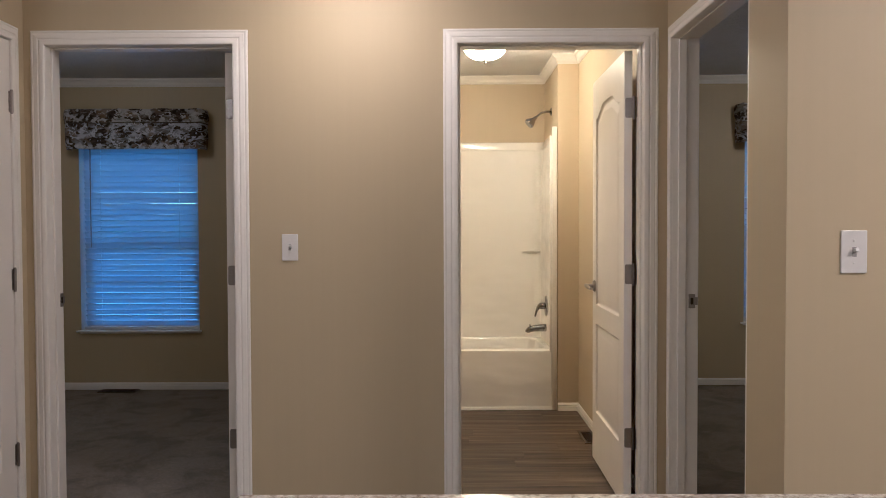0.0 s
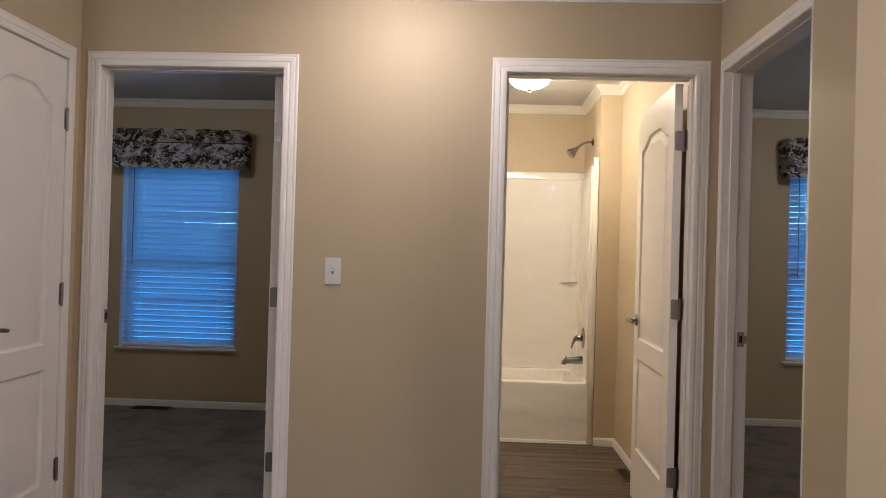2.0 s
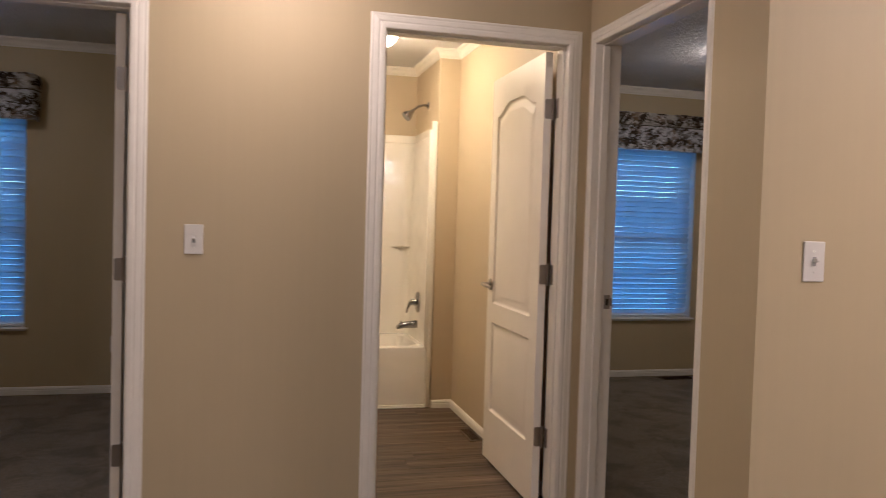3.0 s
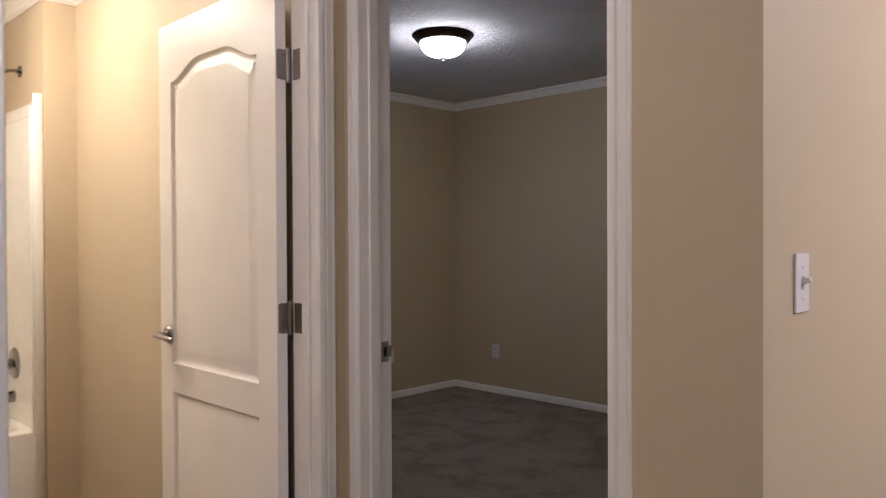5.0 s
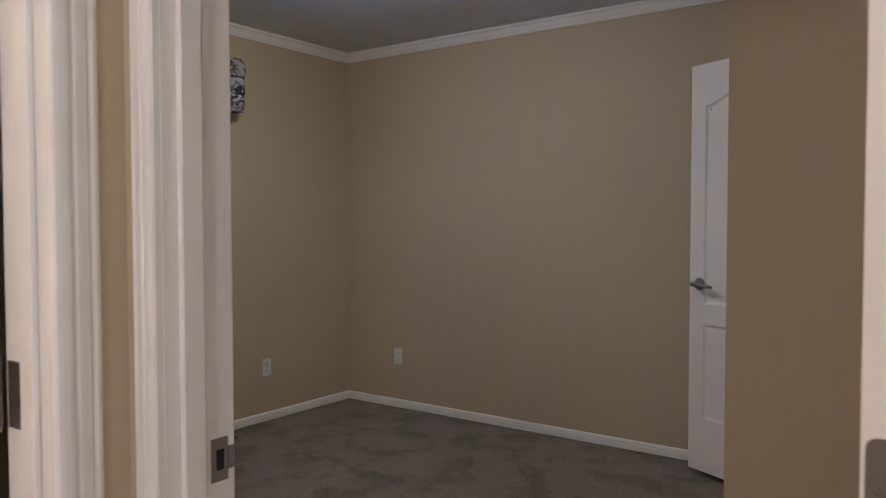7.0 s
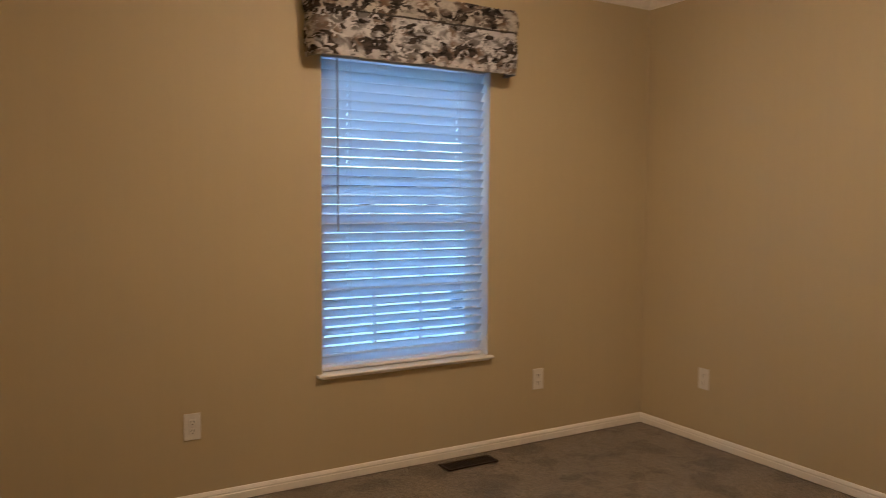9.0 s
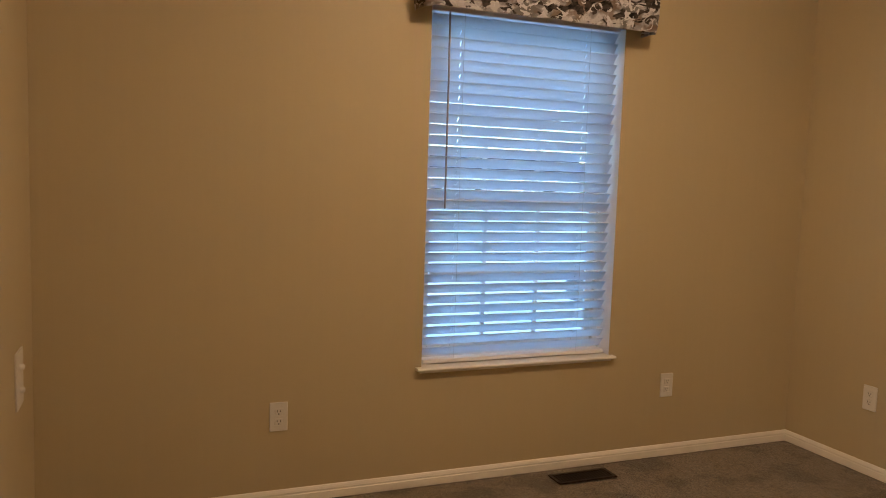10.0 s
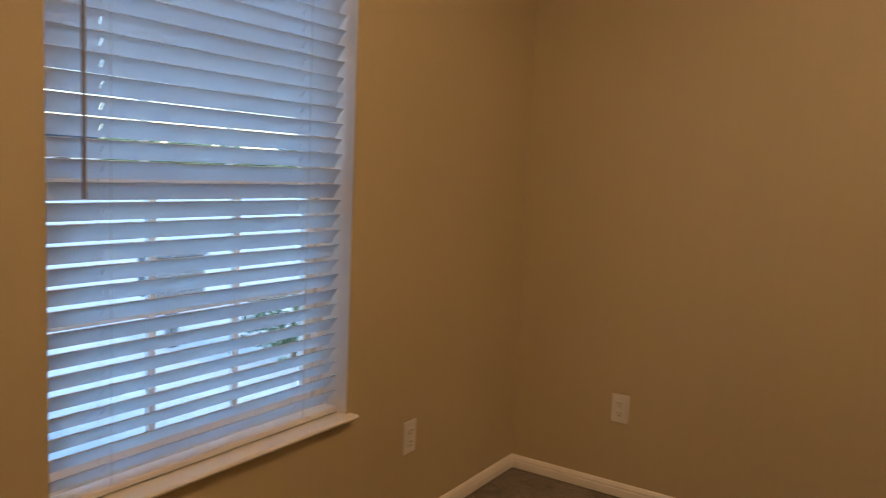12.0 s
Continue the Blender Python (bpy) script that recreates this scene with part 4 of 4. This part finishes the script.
# ---- bathroom: tub and shower unit ----
def make_tub():
    root = new("bathtub_shower")
    tagged(root, "glossy white one-piece bathtub with tall shower surround", "bathtub")
    x0, x1, y0, y1 = -0.360, 1.186, 2.020, 2.735
    rim = 0.420
    # tub: apron, rim and basin as loops
    bm = bmesh.new()

    def loop(cx0, cx1, cy0, cy1, z, r, n=6):
        pts = []
        for (cx, cy, a0) in ((cx1 - r, cy0 + r, -90), (cx1 - r, cy1 - r, 0), (cx0 + r, cy1 - r, 90), (cx0 + r, cy0 + r, 180)):
            for k in range(n + 1):
                a = radians(a0 + 90 * k / n)
                pts.append(bm.verts.new((cx + r * math.cos(a), cy + r * math.sin(a), z)))
        return pts

    i1 = x1 - 0.034
    i0 = x0 + 0.034
    loops = [loop(i0, i1, y0, y1 - 0.03, 0.0, 0.004), loop(i0, i1, y0, y1 - 0.03, 0.018, 0.004), loop(i0, i1, y0 + 0.006, y1 - 0.03, 0.022, 0.004),
             loop(i0, i1, y0 + 0.010, y1 - 0.03, rim - 0.02, 0.004), loop(i0, i1, y0 + 0.013, y1 - 0.03, rim - 0.006, 0.006),
             loop(i0, i1, y0 + 0.022, y1 - 0.03, rim, 0.008), loop(i0 + 0.05, i1 - 0.04, y0 + 0.085, y1 - 0.075, rim, 0.07),
             loop(i0 + 0.06, i1 - 0.05, y0 + 0.095, y1 - 0.085, rim - 0.012, 0.075), loop(i0 + 0.14, i1 - 0.09, y0 + 0.14, y1 - 0.13, 0.10, 0.10),
             loop(i0 + 0.20, i1 - 0.14, y0 + 0.19, y1 - 0.18, 0.075, 0.08)]
    n = len(loops[0])
    for a, b in zip(loops, loops[1:]):
        for k in range(n):
            bm.faces.new((a[k], a[(k + 1) % n], b[(k + 1) % n], b[k]))
    bm.faces.new(loops[-1])
    part("tub", bm, M_TUB, root, "glossy white tub with plain apron", smooth=True)
    # surround: moulded U with rounded inner corners and a rolled top edge
    bm = bmesh.new()
    top = 1.955

    def u_line(inset, r, k=8):
        a0, a1, b = x0 + 0.034 + inset, x1 - 0.034 - inset, y1 - 0.03 - inset
        pts = [(a1, y0 + 0.012)]
        for i in range(k + 1):
            t = radians(90 * i / k)
            pts.append((a1 - r + r * math.cos(t), b - r + r * math.sin(t)))
        for i in range(k + 1):
            t = radians(90 + 90 * i / k)
            pts.append((a0 + r + r * math.cos(t), b - r + r * math.sin(t)))
        pts.append((a0, y0 + 0.012))
        return pts

    rows = []
    for z, inset, r in ((rim - 0.004, 0.006, 0.06), (rim + 0.03, 0.0, 0.06), (1.05, 0.0, 0.07), (1.60, -0.002, 0.07), (top - 0.065, -0.012, 0.066), (top - 0.058, -0.018, 0.062), (top - 0.012, -0.019, 0.062), (top - 0.002, -0.023, 0.056), (top, -0.028, 0.05)):
        rows.append([bm.verts.new((x, y, z)) for x, y in u_line(inset, r)])
    for a, b in zip(rows, rows[1:]):
        for k in range(len(a) - 1):
            bm.faces.new((a[k], a[k + 1], b[k + 1], b[k]))
    part("surround", bm, M_TUB, root, "glossy white moulded shower surround", smooth=True)
    # front flanges of the unit
    for a, b in ((x1 - 0.040, x1 - 0.002), (x0 + 0.002, x0 + 0.040)):
        bm = box(a, b, y0 - 0.006, y0 + 0.020, 0.0, top + 0.03, 0.006, 2)
        add_box(bm, a + 0.002 if a < 0 else a - 0.014, a + 0.052 if a < 0 else a + 0.004, y0 + 0.004, y0 + 0.026, rim - 0.01, top - 0.03, 0.008, 2)
        part("front_flange", bm, M_TUB, root, smooth=True)
    # corner shelf
    bm = bmesh.new()
    cx, cy = x1 - 0.034, y1 - 0.03
    for z0, z1 in ((1.080, 1.098),):
        lo, hi = [], []
        for k in range(11):
            t = k / 10
            px = cx - 0.15 + 0.15 * t
            py = cy - 0.045 * math.sin(math.pi / 2 * t) - 0.002
            lo.append(bm.verts.new((px, min(cy, py + 0.03), z0)))
            hi.append(bm.verts.new((px, py, z1)))
        bl = [bm.verts.new((cx, cy, z0)), bm.verts.new((cx - 0.15, cy, z0))]
        bh = [bm.verts.new((cx, cy, z1)), bm.verts.new((cx - 0.15, cy, z1))]
        bm.faces.new(lo + bl)
        bm.faces.new(hi + bh)
        for k in range(10):
            bm.faces.new((lo[k], lo[k + 1], hi[k + 1], hi[k]))
    part("corner_shelf", bm, M_TUB, root)
    part("floor_sealant", tube([(x0 + 0.04, y0 - 0.002, 0.004), (x1 - 0.04, y0 - 0.002, 0.004)], 0.006, 8), M_SEAL, root)
    # fittings on the end wall
    wx = x1 - 0.034
    m = Matrix.Translation((wx, 2.345, 0.700)) @ Matrix.Rotation(radians(-90), 4, 'Y')
    bm = lathe([(0, 0), (0.078, 0), (0.078, 0.003), (0.070, 0.010), (0.034, 0.014), (0.026, 0.018), (0.024, 0.048), (0.020, 0.054), (0, 0.055)], 32, m)
    valve = part("mixer_valve", bm, M_CHROME, root, "chrome mixer valve with lever", smooth=True)
    part("lever", tube([(wx - 0.044, 2.345, 0.705), (wx - 0.062, 2.340, 0.690), (wx - 0.078, 2.335, 0.655), (wx - 0.086, 2.333, 0.622)], 0.009, 10, [0.017, 0.013, 0.008, 0.006]), M_CHROME, valve, smooth=True)
    bm = tube([(wx, 2.365, 0.535), (wx - 0.008, 2.365, 0.535), (wx - 0.09, 2.365, 0.530), (wx - 0.125, 2.365, 0.522), (wx - 0.138, 2.365, 0.508), (wx - 0.140, 2.365, 0.500)], 0.022, 16, [0.029, 0.029, 0.024, 0.022, 0.020, 0.016])
    add_tube(bm, [(wx - 0.120, 2.365, 0.540), (wx - 0.120, 2.365, 0.560)], 0.005, 8)
    part("tub_spout", bm, M_CHROME, root, "chrome tub spout", smooth=True)
    ws = 1.186
    arm = bmesh.new()
    add_lathe(arm, [(0, 0), (0.030, 0), (0.029, 0.004), (0.014, 0.012), (0.010, 0.014), (0, 0.014)], 24, Matrix.Translation((ws, 2.330, 2.135)) @ Matrix.Rotation(radians(-90), 4, 'Y'))
    add_tube(arm, [(ws, 2.330, 2.135), (ws - 0.04, 2.328, 2.135), (ws - 0.075, 2.325, 2.124), (ws - 0.105, 2.322, 2.100), (ws - 0.120, 2.320, 2.085)], 0.0085, 12)
    armo = part("shower_arm", arm, M_CHROME, root, "chrome shower arm", smooth=True)
    hm = look((ws - 0.118, 2.320, 2.088), (ws - 0.195, 2.305, 2.020))
    part("shower_head", lathe([(0, 0.004), (0.013, 0.004), (0.015, -0.012), (0.017, -0.018), (0.030, -0.040), (0.037, -0.058), (0.038, -0.068), (0.035, -0.074), (0, -0.072)], 28, hm), M_CHROME, armo, "chrome shower head", smooth=True)
    return root


make_tub()


# ---- kitchen island, whose stone edge shows at the start ----
def make_island():
    root = new("kitchen_island")
    tagged(root, "white kitchen island base under a granite worktop", "cabinet")
    part("carcass", box(0.30, 1.98, -2.86, -2.30, 0.09, 0.872, 0.002), M_CAB, root)
    part("plinth", box(0.34, 1.94, -2.80, -2.36, 0.0, 0.09), M_SLOT, root)
    for k in range(3):
        a = 0.31 + k * 0.557
        d = part("door", box(a, a + 0.545, -2.882, -2.861, 0.11, 0.86, 0.004), M_CAB, root)
        part("handle", tube([(a + 0.49, -2.884, 0.66), (a + 0.49, -2.905, 0.67), (a + 0.49, -2.905, 0.77), (a + 0.49, -2.884, 0.78)], 0.005, 8), M_NICKEL, d)
    return root


make_island()
tagged(link("worktop", box(0.12, 2.04, -2.92, -2.221, 0.873, 0.910, 0.006, 2), M_GRANITE), "speckled beige granite worktop on the kitchen island", "worktop")


# ---- outside ----
tagged(link("ground", box(-400, 400, -400, 800, -0.75, -0.70), M_GROUND), "pale gravel yard outside the windows", "ground", kind="structure")

def make_utility_box(x, y):
    root = new("utility_box")
    root.location = (x, y, -0.70)
    tagged(root, "grey metal utility box on a post in the yard", "utility box")
    part("post", box(-0.05, 0.05, -0.05, 0.05, 0.0, 0.56, 0.006), M_BOX, root)
    part("body", box(-0.30, 0.30, -0.16, 0.16, 0.55, 0.97, 0.02, 2), M_BOX, root)
    part("lid", box(-0.32, 0.32, -0.18, 0.18, 0.97, 1.00, 0.012, 2), M_BOX, root)
    return root


make_utility_box(6.98, 8.0)


def make_shrub(x, y, r, h):
    root = new("shrub")
    root.location = (x, y, -0.70)
    tagged(root, "low rounded green garden shrub with loose leaves", "shrub")
    rng = random.Random(11)
    part("stem", tube([(0, 0, 0), (0.03, 0.02, h * 0.35), (-0.02, 0.03, h * 0.6)], 0.03, 8, [0.04, 0.03, 0.015]), M_BARK, root)
    bm = bmesh.new()
    for k in range(900):
        d = Vector((rng.gauss(0, 1), rng.gauss(0, 1), rng.gauss(0, 1))).normalized() * rng.uniform(0.45, 1.0)
        c = Vector((d.x * r, d.y * r, h * 0.55 + d.z * h * 0.45))
        q = Euler((rng.uniform(0, 6.3), rng.uniform(0, 6.3), rng.uniform(0, 6.3))).to_matrix()
        w, l = 0.022, rng.uniform(0.05, 0.09)
        vs = [bm.verts.new(c + q @ Vector(p)) for p in ((0, 0, 0), (w, l * 0.4, 0.006), (0, l, 0), (-w, l * 0.4, 0.006))]
        bm.faces.new(vs)
    part("foliage", bm, M_LEAF, root)
    return root


make_shrub(7.35, 6.6, 0.55, 0.75)


def make_far_house(x, y):
    root = new("house")
    root.matrix_basis = pose(x, y, -0.70, 0, 0, -20)
    tagged(root, "low grey neighbouring house across the yard", "house")
    part("wall", box(-6.5, 6.5, -3.5, 3.5, 0, 2.7), M_SIDING, root)
    bm = bmesh.new()
    add_sweep(bm, [(-3.9, 2.7), (0.0, 4.3), (3.9, 2.7), (3.9, 2.6), (-3.9, 2.6)], (-6.8, 0, 0), (6.8, 0, 0), (0, 1, 0), (0, 0, 1))
    part("roof", bm, M_BRONZE, root)
    for wx in (-4.4, -1.0, 4.2):
        w = part("window", box(wx - 0.55, wx + 0.55, -3.56, -3.49, 0.95, 2.15, 0.02), M_SASH, root)
        part("pane", box(wx - 0.47, wx + 0.47, -3.58, -3.555, 1.03, 2.07), M_SLOT, w)
    part("door", box(1.3, 2.2, -3.56, -3.49, 0.1, 2.1, 0.02), M_TRIM, root)
    return root


make_far_house(27.5, 55.0)


def make_far_woods():
    """A low, uneven belt of trees beyond the yard."""
    rng = random.Random(23)
    bm = bmesh.new()
    for k in range(170):
        x = -75 + k * 1.25 + rng.uniform(-0.6, 0.6)
        y = 66 + rng.uniform(-2.5, 2.5)
        h = rng.uniform(1.5, 2.6) + 0.7 * noise.noise((x * 0.12, 3.0, 1.0))
        verts = bmesh.ops.create_icosphere(bm, subdivisions=2, radius=1.0)["verts"]
        for v in verts:
            n = 1.0 + 0.35 * noise.noise(v.co * 2.3 + Vector((k * 3.1, 0, 0))) + 0.2 * noise.noise(v.co * 6.0 + Vector((0, k * 1.7, 0)))
            v.co = Vector((x + v.co.x * 1.5 * n, y + v.co.y * 1.5 * n, -0.70 + h * 0.9 + v.co.z * h * n))
    return tagged(link("far_woods", bm, M_LEAF), "belt of dark low trees across the yard", "woods", kind="stuff")


make_far_woods()

# ---- vinyl plank floors: each plank a piece ----
def plank_floor(name, x0, x1, y0, y1, label, seed, pw=0.150, pl=1.22):
    root = link(name, box(x0, x1, y0, y1, -0.016, -0.0035), M_JOINT)
    tagged(root, label, "floor", kind="structure")
    rng = random.Random(seed)
    shared = {}
    y = y0
    while y < y1 - 1e-6:
        ye = min(y + pw, y1)
        x = x0 - rng.uniform(0, pl)
        while x < x1:
            a, b = max(x, x0), min(x + pl, x1)
            if b - a > 0.01:
                key = (round(b - a, 3), round(ye - y, 3))
                if key not in shared:
                    bm = box(-(b - a) / 2 + 0.0006, (b - a) / 2 - 0.0006, -(ye - y) / 2 + 0.0006, (ye - y) / 2 - 0.0006, -0.004, 0.0, 0.0008)
                    ob = part("plank", bm, M_PLANK, root)
                    shared[key] = ob.data
                else:
                    ob = new("plank", shared[key])
                    ob.parent = root
                ob.location = ((a + b) / 2, (y + ye) / 2, 0)
            x += pl
        y = ye


plank_floor("floor_bath", -0.360, 1.330, 0.0, 2.10, "brown wood-look vinyl plank floor", 3)
plank_floor("floor_hall", -1.407, 1.361, -1.232, 0.0, "brown wood-look vinyl plank floor", 4)
plank_floor("floor_living", -4.0, 5.1, -7.1, -1.232, "brown wood-look vinyl plank floor", 5, 0.18, 1.5)
